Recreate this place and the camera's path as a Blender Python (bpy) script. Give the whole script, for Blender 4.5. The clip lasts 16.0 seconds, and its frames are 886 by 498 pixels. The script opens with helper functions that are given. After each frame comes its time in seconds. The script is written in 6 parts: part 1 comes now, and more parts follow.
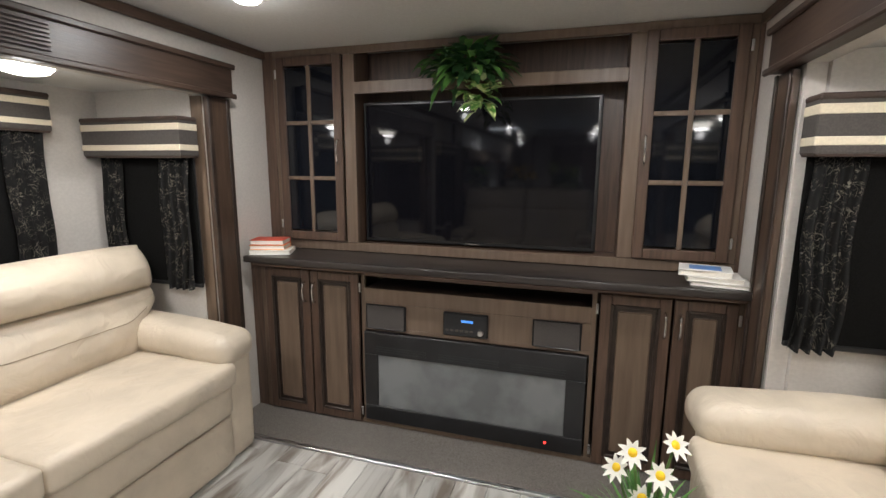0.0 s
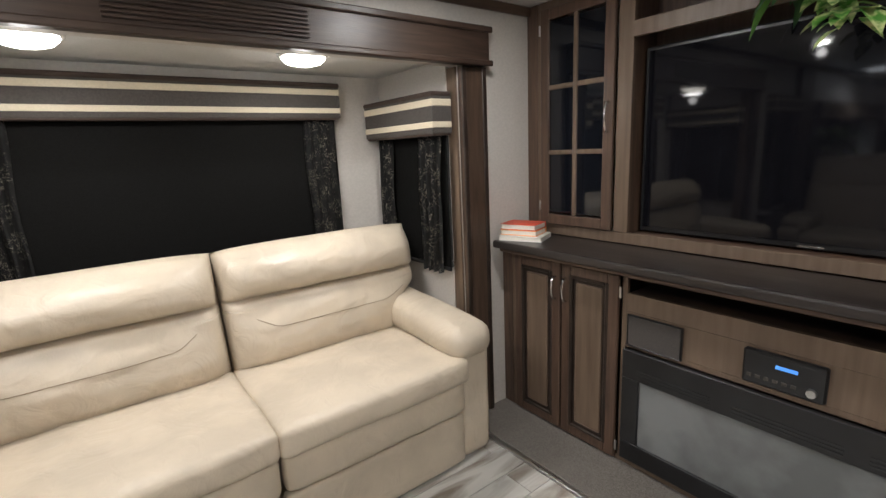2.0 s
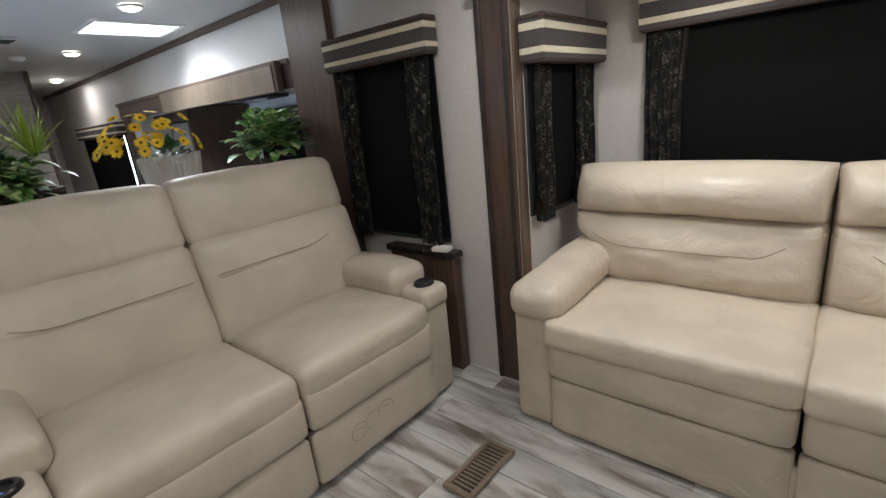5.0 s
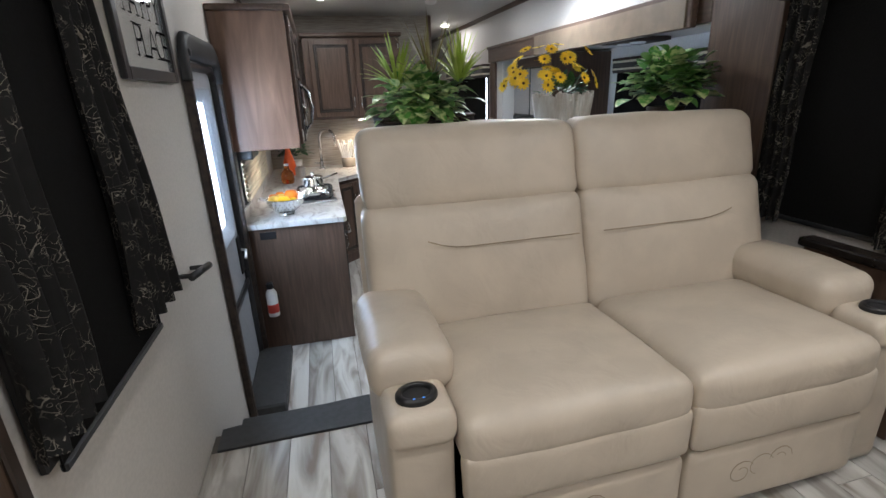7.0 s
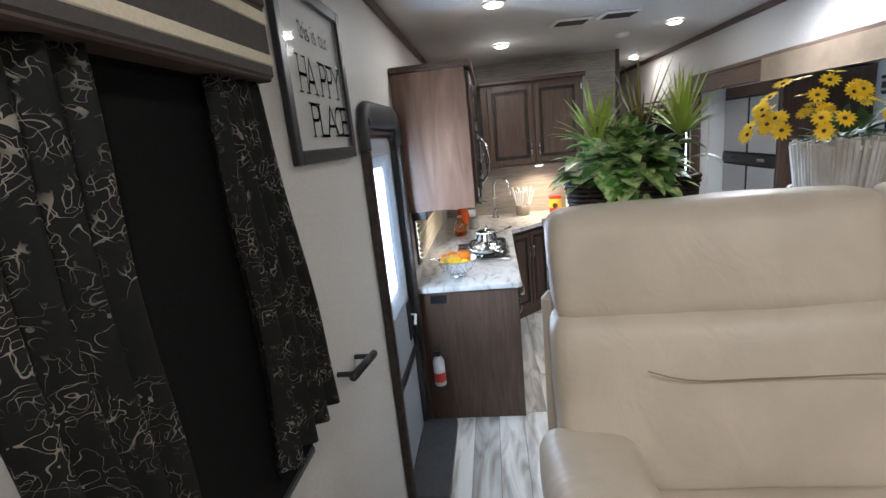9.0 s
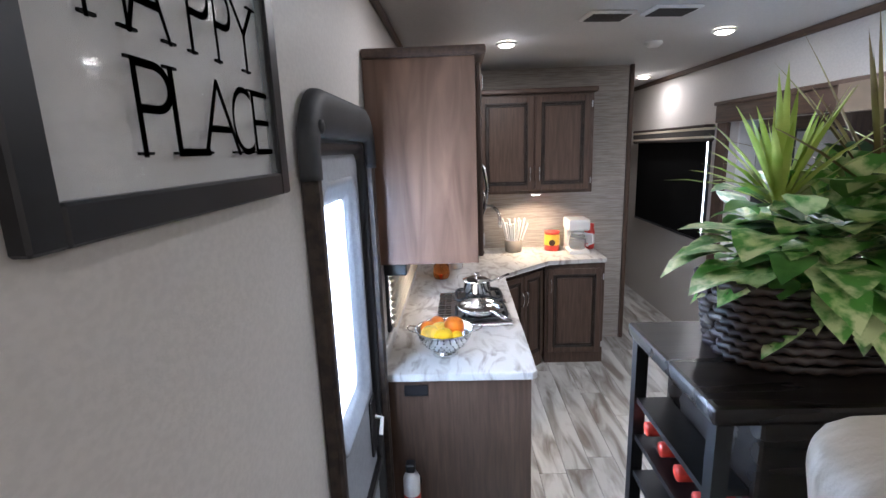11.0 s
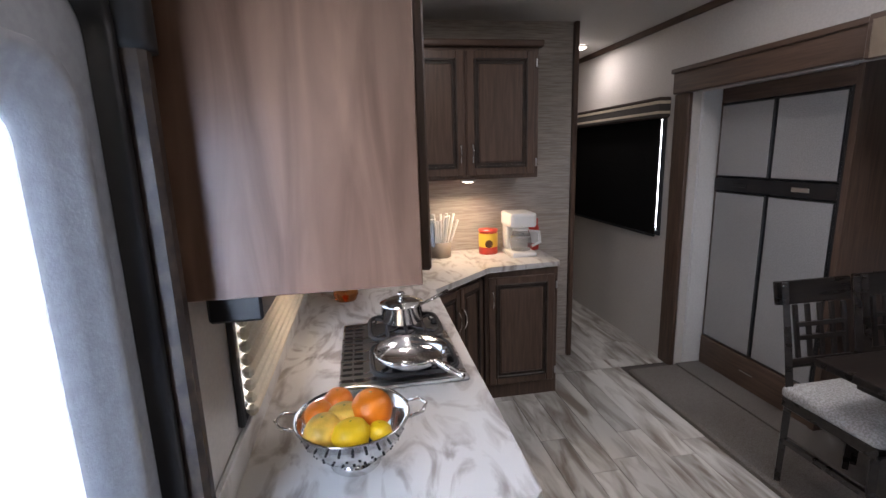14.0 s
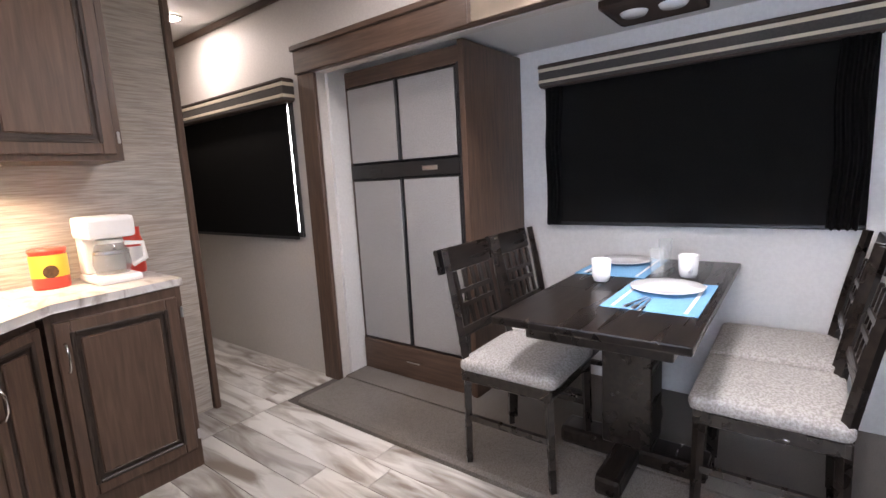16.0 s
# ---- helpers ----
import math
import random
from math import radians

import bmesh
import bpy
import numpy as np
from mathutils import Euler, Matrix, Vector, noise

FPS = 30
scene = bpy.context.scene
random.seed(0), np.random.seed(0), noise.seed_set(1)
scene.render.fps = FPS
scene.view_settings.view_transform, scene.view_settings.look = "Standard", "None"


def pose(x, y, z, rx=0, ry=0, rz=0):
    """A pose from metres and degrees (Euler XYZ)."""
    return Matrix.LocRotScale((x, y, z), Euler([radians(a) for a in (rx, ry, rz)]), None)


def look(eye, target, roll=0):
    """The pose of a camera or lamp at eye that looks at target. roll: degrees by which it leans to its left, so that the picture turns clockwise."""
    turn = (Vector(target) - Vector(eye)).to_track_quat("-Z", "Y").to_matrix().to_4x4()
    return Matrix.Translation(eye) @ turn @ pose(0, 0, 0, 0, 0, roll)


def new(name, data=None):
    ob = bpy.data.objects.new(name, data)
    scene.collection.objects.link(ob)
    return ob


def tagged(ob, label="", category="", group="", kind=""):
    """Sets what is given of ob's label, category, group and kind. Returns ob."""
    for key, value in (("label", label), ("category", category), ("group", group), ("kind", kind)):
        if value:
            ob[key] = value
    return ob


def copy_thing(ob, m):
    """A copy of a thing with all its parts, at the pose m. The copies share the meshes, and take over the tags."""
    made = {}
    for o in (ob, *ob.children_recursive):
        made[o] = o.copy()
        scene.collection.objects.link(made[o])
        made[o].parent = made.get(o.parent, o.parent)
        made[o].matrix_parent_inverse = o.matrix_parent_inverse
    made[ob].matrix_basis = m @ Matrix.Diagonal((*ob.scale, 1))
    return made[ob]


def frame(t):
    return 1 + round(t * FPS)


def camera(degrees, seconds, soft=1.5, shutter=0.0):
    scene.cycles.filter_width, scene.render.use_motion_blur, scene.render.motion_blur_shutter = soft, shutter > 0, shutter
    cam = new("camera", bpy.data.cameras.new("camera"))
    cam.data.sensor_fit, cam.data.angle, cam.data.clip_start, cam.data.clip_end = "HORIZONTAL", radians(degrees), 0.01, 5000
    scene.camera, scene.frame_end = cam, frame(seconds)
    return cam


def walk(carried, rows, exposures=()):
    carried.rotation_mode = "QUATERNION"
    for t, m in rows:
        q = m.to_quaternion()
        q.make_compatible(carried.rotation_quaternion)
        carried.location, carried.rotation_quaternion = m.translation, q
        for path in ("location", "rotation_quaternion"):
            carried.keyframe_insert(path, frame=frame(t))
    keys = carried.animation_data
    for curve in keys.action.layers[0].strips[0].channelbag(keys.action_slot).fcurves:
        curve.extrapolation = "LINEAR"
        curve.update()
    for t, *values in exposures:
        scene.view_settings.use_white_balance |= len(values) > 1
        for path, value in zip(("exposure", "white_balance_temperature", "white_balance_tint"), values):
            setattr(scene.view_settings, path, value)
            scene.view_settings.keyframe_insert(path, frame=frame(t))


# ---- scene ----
cam = camera(86.9, 16.0)
PATH = [
    (0, (0.594, -0.183, 1.417), (0.009, 1.698, 1.074), 0.3),
    (0.5, (0.581, -0.092, 1.395), (-0.23, 1.7, 1.032), -0.7),
    (1, (0.519, 0.02, 1.388), (-0.53, 1.679, 1.006), -0.7),
    (1.5, (0.515, 0.155, 1.387), (-0.808, 1.6, 0.988), -1.7),
    (2, (0.493, 0.311, 1.398), (-1.072, 1.483, 0.978), -2.7),
    (2.5, (0.491, 0.479, 1.342), (-1.235, 1.389, 0.9), -2.7),
    (3, (0.438, 0.624, 1.346), (-1.404, 1.24, 0.869), -1.9),
    (3.5, (0.417, 0.737, 1.376), (-1.497, 0.842, 0.806), -2.7),
    (4, (0.439, 0.787, 1.382), (-1.403, 0.312, 0.764), -4.5),
    (4.5, (0.468, 0.779, 1.359), (-1.191, -0.157, 0.751), -5.7),
    (5, (0.514, 0.696, 1.328), (-0.918, -0.579, 0.76), -5.9),
    (5.2, (0.531, 0.664, 1.333), (-0.803, -0.712, 0.759), -5.9),
    (7.3, (0.764, 0.171, 1.273), (0.439, -1.693, 0.625), -2.3),
    (7.5, (0.785, 0.143, 1.289), (0.543, -1.734, 0.642), -2.7),
    (8, (0.758, 0.064, 1.327), (0.708, -1.847, 0.739), -4.3),
    (8.5, (0.718, -0.072, 1.37), (0.822, -2.003, 0.862), -5.0),
    (9, (0.738, -0.186, 1.374), (0.968, -2.12, 0.917), -5.9),
    (11.3, (0.965, -1.183, 1.429), (0.997, -3.14, 1.021), -1.4),
    (11.5, (0.987, -1.247, 1.438), (0.982, -3.206, 1.034), -1.5),
    (12, (0.979, -1.441, 1.432), (0.903, -3.394, 1.011), -1.8),
    (12.5, (0.979, -1.639, 1.412), (0.879, -3.587, 0.971), -1.4),
    (13, (0.943, -1.766, 1.37), (0.829, -3.706, 0.897), -1.2),
    (13.5, (0.95, -1.911, 1.279), (0.768, -3.857, 0.857), -1.8),
    (14, (0.944, -2.051, 1.205), (0.616, -3.982, 0.802), -1.7),
    (14.5, (0.811, -2.213, 1.103), (0.244, -4.094, 0.726), -1.3),
    (15, (0.736, -2.35, 1.019), (-0.157, -4.106, 0.674), -1.6),
    (15.5, (0.709, -2.508, 0.914), (-0.547, -4.034, 0.613), -2.1),
    (16, (0.647, -2.601, 0.889), (-0.923, -3.803, 0.587), -3.1),
]
walk(cam, [(t, look(eye, target, roll)) for t, eye, target, roll in PATH], ((0, 0.25, 6150, 10), (1, 0.3, 6150, 10), (2.5, -0.05, 6200, 10), (4, -0.3, 6250, 10), (5, -0.35, 6000, 9), (7.5, 0.0, 6000, 10), (9, 0.06, 6000, 10), (11.5, -0.03, 5850, 16), (12.5, -0.27, 5850, 16), (13.5, -0.75, 6000, 18), (14, -0.65, 6400, 20), (14.5, -0.4, 7200, 27), (15, 0.1, 7900, 30), (15.5, 0.35, 7500, 27), (16, 0.6, 6800, 23)))

# ---- light ----
world = bpy.data.worlds.new("world")
scene.world = world
world.use_nodes = True
wn = world.node_tree.nodes
sky = wn.new("ShaderNodeTexSky")
sky.sky_type = "NISHITA"
sky.sun_disc = False
sky.sun_elevation = radians(48)
sky.sun_rotation = radians(70)
world.node_tree.links.new(sky.outputs[0], wn["Background"].inputs[0])
wn["Background"].inputs[1].default_value = 0.12
sun = new("sun", bpy.data.lights.new("sun", "SUN"))
sun.data.energy, sun.data.angle, sun.data.color = 3.0, radians(0.5), (1.0, 0.95, 0.88)
sun.matrix_world = look((6, 2, 8), (0, 0, 0))

F = -0.385      # kitchen floor
C = 2.06        # ceiling
XW = 1.24      # inner face of the west wall
XE = 1.26       # inner face of the east wall
WARM = (1.0, 0.955, 0.895)
COOL = (0.58, 0.77, 1.0)


def bulb_lamp(name, at, watts, colour=WARM, r=0.05):
    ob = new(name, bpy.data.lights.new(name, "POINT"))
    ob.data.energy, ob.data.color, ob.data.shadow_soft_size = watts, colour, r
    ob.location = at
    return ob


def lamp(name, at, watts, colour=WARM, size=0.11, spread=150, aim=(0, 0, -1)):
    ob = new(name, bpy.data.lights.new(name, "AREA"))
    ob.data.shape, ob.data.size, ob.data.energy, ob.data.color = "DISK", size, watts, colour
    ob.data.spread = radians(spread)
    ob.matrix_world = look(at, tuple(a + b for a, b in zip(at, aim)))
    return ob


# ---- materials ----
def mat(name, colour, rough=0.5, metal=0.0, vary=0.12, scale=8.0, stretch=(1, 1, 1), bump=0.0, bscale=60.0, coat=0.0, spec=0.5,
        second=None, mix=(0.4, 0.6), rand=0.0, detail=6.0, distort=0.0):
    m = bpy.data.materials.new(name)
    m.use_nodes = True
    nt = m.node_tree
    b = nt.nodes["Principled BSDF"]
    b.inputs["Roughness"].default_value, b.inputs["Metallic"].default_value = rough, metal
    b.inputs["Coat Weight"].default_value = coat
    b.inputs["Specular IOR Level"].default_value = spec
    tc = nt.nodes.new("ShaderNodeTexCoord")
    mp = nt.nodes.new("ShaderNodeMapping")
    mp.inputs["Scale"].default_value = stretch
    nt.links.new(tc.outputs["Object"], mp.inputs["Vector"])
    vec = mp.outputs[0]
    if rand:
        oi = nt.nodes.new("ShaderNodeObjectInfo")
        add = nt.nodes.new("ShaderNodeVectorMath")
        add.operation = "MULTIPLY_ADD"
        nt.links.new(oi.outputs["Random"], add.inputs[0])
        add.inputs[1].default_value = (37, 53, 71)
        nt.links.new(vec, add.inputs[2])
        vec = add.outputs[0]
    nz = nt.nodes.new("ShaderNodeTexNoise")
    nz.inputs["Scale"].default_value, nz.inputs["Detail"].default_value, nz.inputs["Distortion"].default_value = scale, detail, distort
    nt.links.new(vec, nz.inputs["Vector"])
    rp = nt.nodes.new("ShaderNodeValToRGB")
    two = second or tuple(min(1, c * (1 + vary)) for c in colour)
    one = colour if second else tuple(c * (1 - vary) for c in colour)
    rp.color_ramp.elements[0].position, rp.color_ramp.elements[0].color = mix[0], (*one, 1)
    rp.color_ramp.elements[1].position, rp.color_ramp.elements[1].color = mix[1], (*two, 1)
    nt.links.new(nz.outputs["Fac"], rp.inputs["Fac"])
    out = rp.outputs["Color"]
    # broad stains at a second scale
    n2 = nt.nodes.new("ShaderNodeTexNoise")
    n2.inputs["Scale"].default_value, n2.inputs["Detail"].default_value = 1.7, 3
    nt.links.new(vec, n2.inputs["Vector"])
    hs = nt.nodes.new("ShaderNodeHueSaturation")
    mr = nt.nodes.new("ShaderNodeMapRange")
    mr.inputs["From Min"].default_value, mr.inputs["From Max"].default_value = 0.3, 0.7
    mr.inputs["To Min"].default_value, mr.inputs["To Max"].default_value = 1 - vary * 0.6, 1 + vary * 0.6
    nt.links.new(n2.outputs["Fac"], mr.inputs["Value"])
    val = mr.outputs[0]
    if rand:
        m2 = nt.nodes.new("ShaderNodeMath")
        m2.operation = "MULTIPLY_ADD"
        nt.links.new(oi.outputs["Random"], m2.inputs[0])
        m2.inputs[1].default_value = rand
        nt.links.new(val, m2.inputs[2])
        m3 = nt.nodes.new("ShaderNodeMath")
        m3.operation = "SUBTRACT"
        nt.links.new(m2.outputs[0], m3.inputs[0])
        m3.inputs[1].default_value = rand / 2
        val = m3.outputs[0]
    nt.links.new(out, hs.inputs["Color"])
    nt.links.new(val, hs.inputs["Value"])
    nt.links.new(hs.outputs[0], b.inputs["Base Color"])
    rr = nt.nodes.new("ShaderNodeMapRange")
    rr.inputs["To Min"].default_value, rr.inputs["To Max"].default_value = max(0.02, rough * 0.82), min(1, rough * 1.18)
    nt.links.new(n2.outputs["Fac"], rr.inputs["Value"])
    nt.links.new(rr.outputs[0], b.inputs["Roughness"])
    if bump:
        n3 = nt.nodes.new("ShaderNodeTexNoise")
        n3.inputs["Scale"].default_value, n3.inputs["Detail"].default_value = bscale, 4
        nt.links.new(vec, n3.inputs["Vector"])
        bp = nt.nodes.new("ShaderNodeBump")
        bp.inputs["Strength"].default_value, bp.inputs["Distance"].default_value = bump, 0.004
        nt.links.new(n3.outputs["Fac"], bp.inputs["Height"])
        nt.links.new(bp.outputs[0], b.inputs["Normal"])
    return m


def glow(name, colour, power):
    m = bpy.data.materials.new(name)
    m.use_nodes = True
    b = m.node_tree.nodes["Principled BSDF"]
    b.inputs["Base Color"].default_value = (*colour, 1)
    b.inputs["Emission Color"].default_value = (*colour, 1)
    b.inputs["Emission Strength"].default_value = power
    return m


def clear(name, colour=(1, 1, 1), rough=0.0, ior=1.45):
    m = bpy.data.materials.new(name)
    m.use_nodes = True
    b = m.node_tree.nodes["Principled BSDF"]
    b.inputs["Base Color"].default_value = (*colour, 1)
    b.inputs["Transmission Weight"].default_value = 1
    b.inputs["Roughness"].default_value, b.inputs["IOR"].default_value = rough, ior
    return m


def sheer(name, opacity=0.14):
    """Thin clear glass: mostly see-through, with a glossy skin."""
    m = bpy.data.materials.new(name)
    m.use_nodes = True
    b = m.node_tree.nodes["Principled BSDF"]
    b.inputs["Base Color"].default_value = (0.9, 0.95, 0.95, 1)
    b.inputs["Roughness"].default_value, b.inputs["Alpha"].default_value = 0.03, opacity
    b.inputs["Specular IOR Level"].default_value = 1.0
    return m


WOOD = (0.062, 0.037, 0.026)
WOOD2 = (0.118, 0.072, 0.049)
wood_v = mat("stained wood, upright grain", WOOD, 0.42, second=WOOD2, scale=6, stretch=(9, 9, 0.7), mix=(0.3, 0.7), bump=0.15, bscale=18, distort=0.6, vary=0.15)
wood_h = mat("stained wood, level grain", WOOD, 0.42, second=WOOD2, scale=6, stretch=(0.7, 9, 9), mix=(0.3, 0.7), bump=0.15, bscale=18, distort=0.6, vary=0.15)
wood_y = mat("stained wood, grain along the room", WOOD, 0.42, second=WOOD2, scale=6, stretch=(9, 0.7, 9), mix=(0.3, 0.7), bump=0.15, bscale=18, distort=0.6, vary=0.15)
panel_wood = mat("pale stained panel", (0.11, 0.074, 0.05), 0.45, second=(0.165, 0.115, 0.08), scale=5, stretch=(8, 8, 0.6), mix=(0.3, 0.7), bump=0.1, bscale=20, vary=0.12)
trim_dark = mat("dark trim wood, grain along the room", (0.03, 0.0185, 0.0135), 0.4, second=(0.062, 0.039, 0.028), scale=6, stretch=(9, 0.7, 9), mix=(0.3, 0.7), bump=0.15, bscale=18, distort=0.6, vary=0.15)
post_wood = mat("dark trim wood, upright grain", (0.045, 0.028, 0.019), 0.42, second=(0.088, 0.056, 0.038), scale=6, stretch=(9, 9, 0.7), mix=(0.3, 0.7), bump=0.15, bscale=18, distort=0.6, vary=0.15)
glaze = mat("dark glaze", (0.028, 0.018, 0.013), 0.45, vary=0.3, scale=14)
wood_dark = mat("espresso wood", (0.009, 0.0065, 0.0055), 0.28, second=(0.019, 0.014, 0.011), scale=5, stretch=(0.8, 8, 8), vary=0.2, bump=0.06, bscale=20)
end_panel = mat("rustic cabinet end", (0.095, 0.047, 0.028), 0.36, second=(0.215, 0.12, 0.077), scale=3.0, stretch=(3.6, 3.6, 0.55), mix=(0.3, 0.7), distort=1.5, detail=9, bump=0.1, bscale=16, vary=0.2)
mantel_wood = mat("black-brown top", (0.018, 0.0145, 0.0135), 0.3, second=(0.032, 0.026, 0.024), scale=5, stretch=(0.7, 9, 9), vary=0.2)
wall_mat = mat("vinyl wallboard", (0.56, 0.525, 0.485), 0.6, vary=0.035, scale=70, stretch=(1, 1, 1.4), bump=0.12, bscale=160)
ceil_mat = mat("ceiling board", (0.62, 0.61, 0.59), 0.65, vary=0.03, scale=90, bump=0.1, bscale=200)
plank_mat = mat("weathered plank", (0.2, 0.165, 0.132), 0.34, second=(0.55, 0.535, 0.5), scale=3.4, stretch=(3.4, 0.62, 1), mix=(0.33, 0.57), rand=0.34, detail=12, distort=0.9, bump=0.14, bscale=26, vary=0.26)
under = mat("dark joint", (0.07, 0.06, 0.05), 0.7)
carpet = mat("grey carpet", (0.12, 0.105, 0.092), 0.95, second=(0.235, 0.215, 0.192), scale=260, mix=(0.35, 0.65), bump=0.9, bscale=420, vary=0.15, spec=0.1)
leather = mat("cream leather", (0.57, 0.49, 0.385), 0.38, vary=0.07, scale=5, bump=0.1, bscale=240, spec=0.45)
leather2 = mat("beige leather", (0.5, 0.43, 0.345), 0.4, vary=0.06, scale=5, bump=0.1, bscale=240, spec=0.45)


def wrinkled(m, scale=7.0, strength=0.35):
    """Adds broad soft wrinkles under a leather's grain."""
    nt = m.node_tree
    fine = [n for n in nt.nodes if n.type == "BUMP"][0]
    tc = [n for n in nt.nodes if n.type == "TEX_COORD"][0]
    nz = nt.nodes.new("ShaderNodeTexNoise")
    nz.inputs["Scale"].default_value, nz.inputs["Detail"].default_value, nz.inputs["Distortion"].default_value = scale, 3.0, 1.6
    nt.links.new(tc.outputs["Object"], nz.inputs["Vector"])
    bp = nt.nodes.new("ShaderNodeBump")
    bp.inputs["Strength"].default_value, bp.inputs["Distance"].default_value = strength, 0.02
    nt.links.new(nz.outputs["Fac"], bp.inputs["Height"])
    nt.links.new(bp.outputs[0], fine.inputs["Normal"])


wrinkled(leather, 8.0, 0.42)
wrinkled(leather2, 6.0, 0.28)
seam = mat("seam thread", (0.27, 0.21, 0.14), 0.7)
black = mat("black plastic", (0.012, 0.012, 0.013), 0.35, vary=0.2)
black_soft = mat("matt black plastic", (0.022, 0.022, 0.023), 0.6, vary=0.2, bump=0.1, bscale=150)
shade_mat = mat("black roller shade", (0.007, 0.0068, 0.0066), 0.9, spec=0.06, vary=0.15, scale=200, bump=0.2, bscale=500)
grey_cloth = mat("charcoal cloth", (0.06, 0.052, 0.047), 0.85, vary=0.1, scale=150, bump=0.3, bscale=500)
cream_cloth = mat("cream cloth", (0.6, 0.53, 0.4), 0.85, vary=0.05, scale=150, bump=0.2, bscale=500)
brown_cloth = mat("brown welt", (0.05, 0.032, 0.024), 0.8, vary=0.1)
chrome = mat("chrome", (0.8, 0.8, 0.8), 0.16, 1.0, vary=0.03)
steel = mat("brushed steel", (0.6, 0.6, 0.6), 0.28, 1.0, vary=0.06, scale=10, stretch=(1, 14, 1), bump=0.05, bscale=80)
ink = mat("black print", (0.006, 0.006, 0.006), 0.85, vary=0.1, spec=0.1)
white = mat("white plastic", (0.78, 0.77, 0.75), 0.35, vary=0.03)
white_paint = mat("white wallboard", (0.66, 0.65, 0.63), 0.6, vary=0.03, scale=60, bump=0.1, bscale=160)
paper = mat("paper", (0.72, 0.69, 0.62), 0.8, vary=0.06, scale=120, stretch=(1, 1, 20))
screen = mat("dark screen", (0.006, 0.006, 0.008), 0.045, vary=0.1, spec=0.3)
smoke = mat("smoked glass", (0.006, 0.007, 0.01), 0.06, vary=0.1, spec=0.5)
fire_glass = mat("fireplace glass", (0.16, 0.165, 0.165), 0.16, vary=0.2, scale=4, spec=0.4)
ember = mat("unlit ember bed", (0.1, 0.075, 0.065), 0.8, second=(0.24, 0.21, 0.2), scale=30, bump=0.8, bscale=60)
marble = mat("marbled laminate", (0.29, 0.255, 0.23), 0.3, second=(0.58, 0.565, 0.54), scale=3.2, stretch=(2.2, 1, 1), mix=(0.34, 0.52), distort=2.6, detail=10, vary=0.12)
splash = mat("striated wallboard", (0.33, 0.29, 0.25), 0.55, second=(0.5, 0.46, 0.41), scale=7, stretch=(1.2, 1.2, 22), mix=(0.35, 0.65), bump=0.5, bscale=12, vary=0.08)
fridge_mat = mat("speckled fridge panel", (0.27, 0.26, 0.252), 0.42, second=(0.34, 0.328, 0.316), scale=160, vary=0.05)
red = mat("red plastic", (0.62, 0.05, 0.03), 0.35, vary=0.06)
orange_p = mat("orange glass", (0.8, 0.13, 0.03), 0.2, vary=0.06)
yellow = mat("yellow print", (0.85, 0.55, 0.06), 0.4, vary=0.05)
leaf_a = mat("leaf", (0.05, 0.15, 0.025), 0.42, second=(0.13, 0.28, 0.06), scale=14, vary=0.2)
leaf_b = mat("dark leaf", (0.015, 0.06, 0.018), 0.45, second=(0.05, 0.13, 0.04), scale=14, vary=0.2)
leaf_v = mat("variegated leaf", (0.085, 0.26, 0.035), 0.4, second=(0.58, 0.64, 0.3), scale=30, mix=(0.44, 0.58), vary=0.15)
leaf_y = mat("yellow-green blade", (0.3, 0.42, 0.05), 0.45, second=(0.5, 0.58, 0.14), scale=10, vary=0.15)
petal_y = mat("yellow petal", (0.9, 0.58, 0.012), 0.55, vary=0.1, scale=30)
petal_w = mat("white petal", (0.8, 0.78, 0.7), 0.55, vary=0.05, scale=30)
brown_eye = mat("flower eye", (0.1, 0.045, 0.015), 0.8, vary=0.3, scale=80)
stem = mat("stem", (0.09, 0.17, 0.04), 0.6)
wicker = mat("dark wicker", (0.02, 0.0125, 0.009), 0.5, second=(0.048, 0.031, 0.021), scale=40)
twig = mat("whitewashed twig", (0.55, 0.5, 0.44), 0.75, second=(0.74, 0.72, 0.68), scale=20, stretch=(1, 1, 0.3), vary=0.12)
peel_o = mat("orange peel", (0.82, 0.2, 0.006), 0.42, vary=0.08, bump=0.25, bscale=150)
peel_y = mat("lemon peel", (0.84, 0.5, 0.008), 0.42, vary=0.08, bump=0.25, bscale=150)
peel_p = mat("pear skin", (0.74, 0.44, 0.06), 0.45, vary=0.2, scale=20)
blue_cloth = mat("light blue cloth", (0.16, 0.38, 0.6), 0.85, vary=0.06, scale=120, bump=0.3, bscale=420)
china = mat("white china", (0.8, 0.8, 0.79), 0.12, vary=0.02, coat=0.3)
tweed = mat("tweed seat", (0.26, 0.24, 0.22), 0.9, second=(0.42, 0.395, 0.365), scale=130, mix=(0.4, 0.6), bump=0.4, bscale=300)
vent_mat = mat("brown vent metal", (0.2, 0.15, 0.105), 0.35, vary=0.1, spec=0.6)
blind_mat = mat("pleated blind", (0.72, 0.64, 0.5), 0.7, vary=0.04, scale=100)
iron = mat("cast iron", (0.015, 0.015, 0.016), 0.5, bump=0.3, bscale=120)
rubber = mat("dark step rubber", (0.035, 0.036, 0.038), 0.6, vary=0.12, scale=40, bump=0.2, bscale=200)
grey_door = mat("grey door skin", (0.3, 0.32, 0.35), 0.5, vary=0.06, scale=60, bump=0.15, bscale=200)
glass = sheer("clear glass")
frost = clear("frosted glass", (0.95, 0.97, 1.0), 0.5)
amber = clear("amber oil", (0.75, 0.25, 0.05))
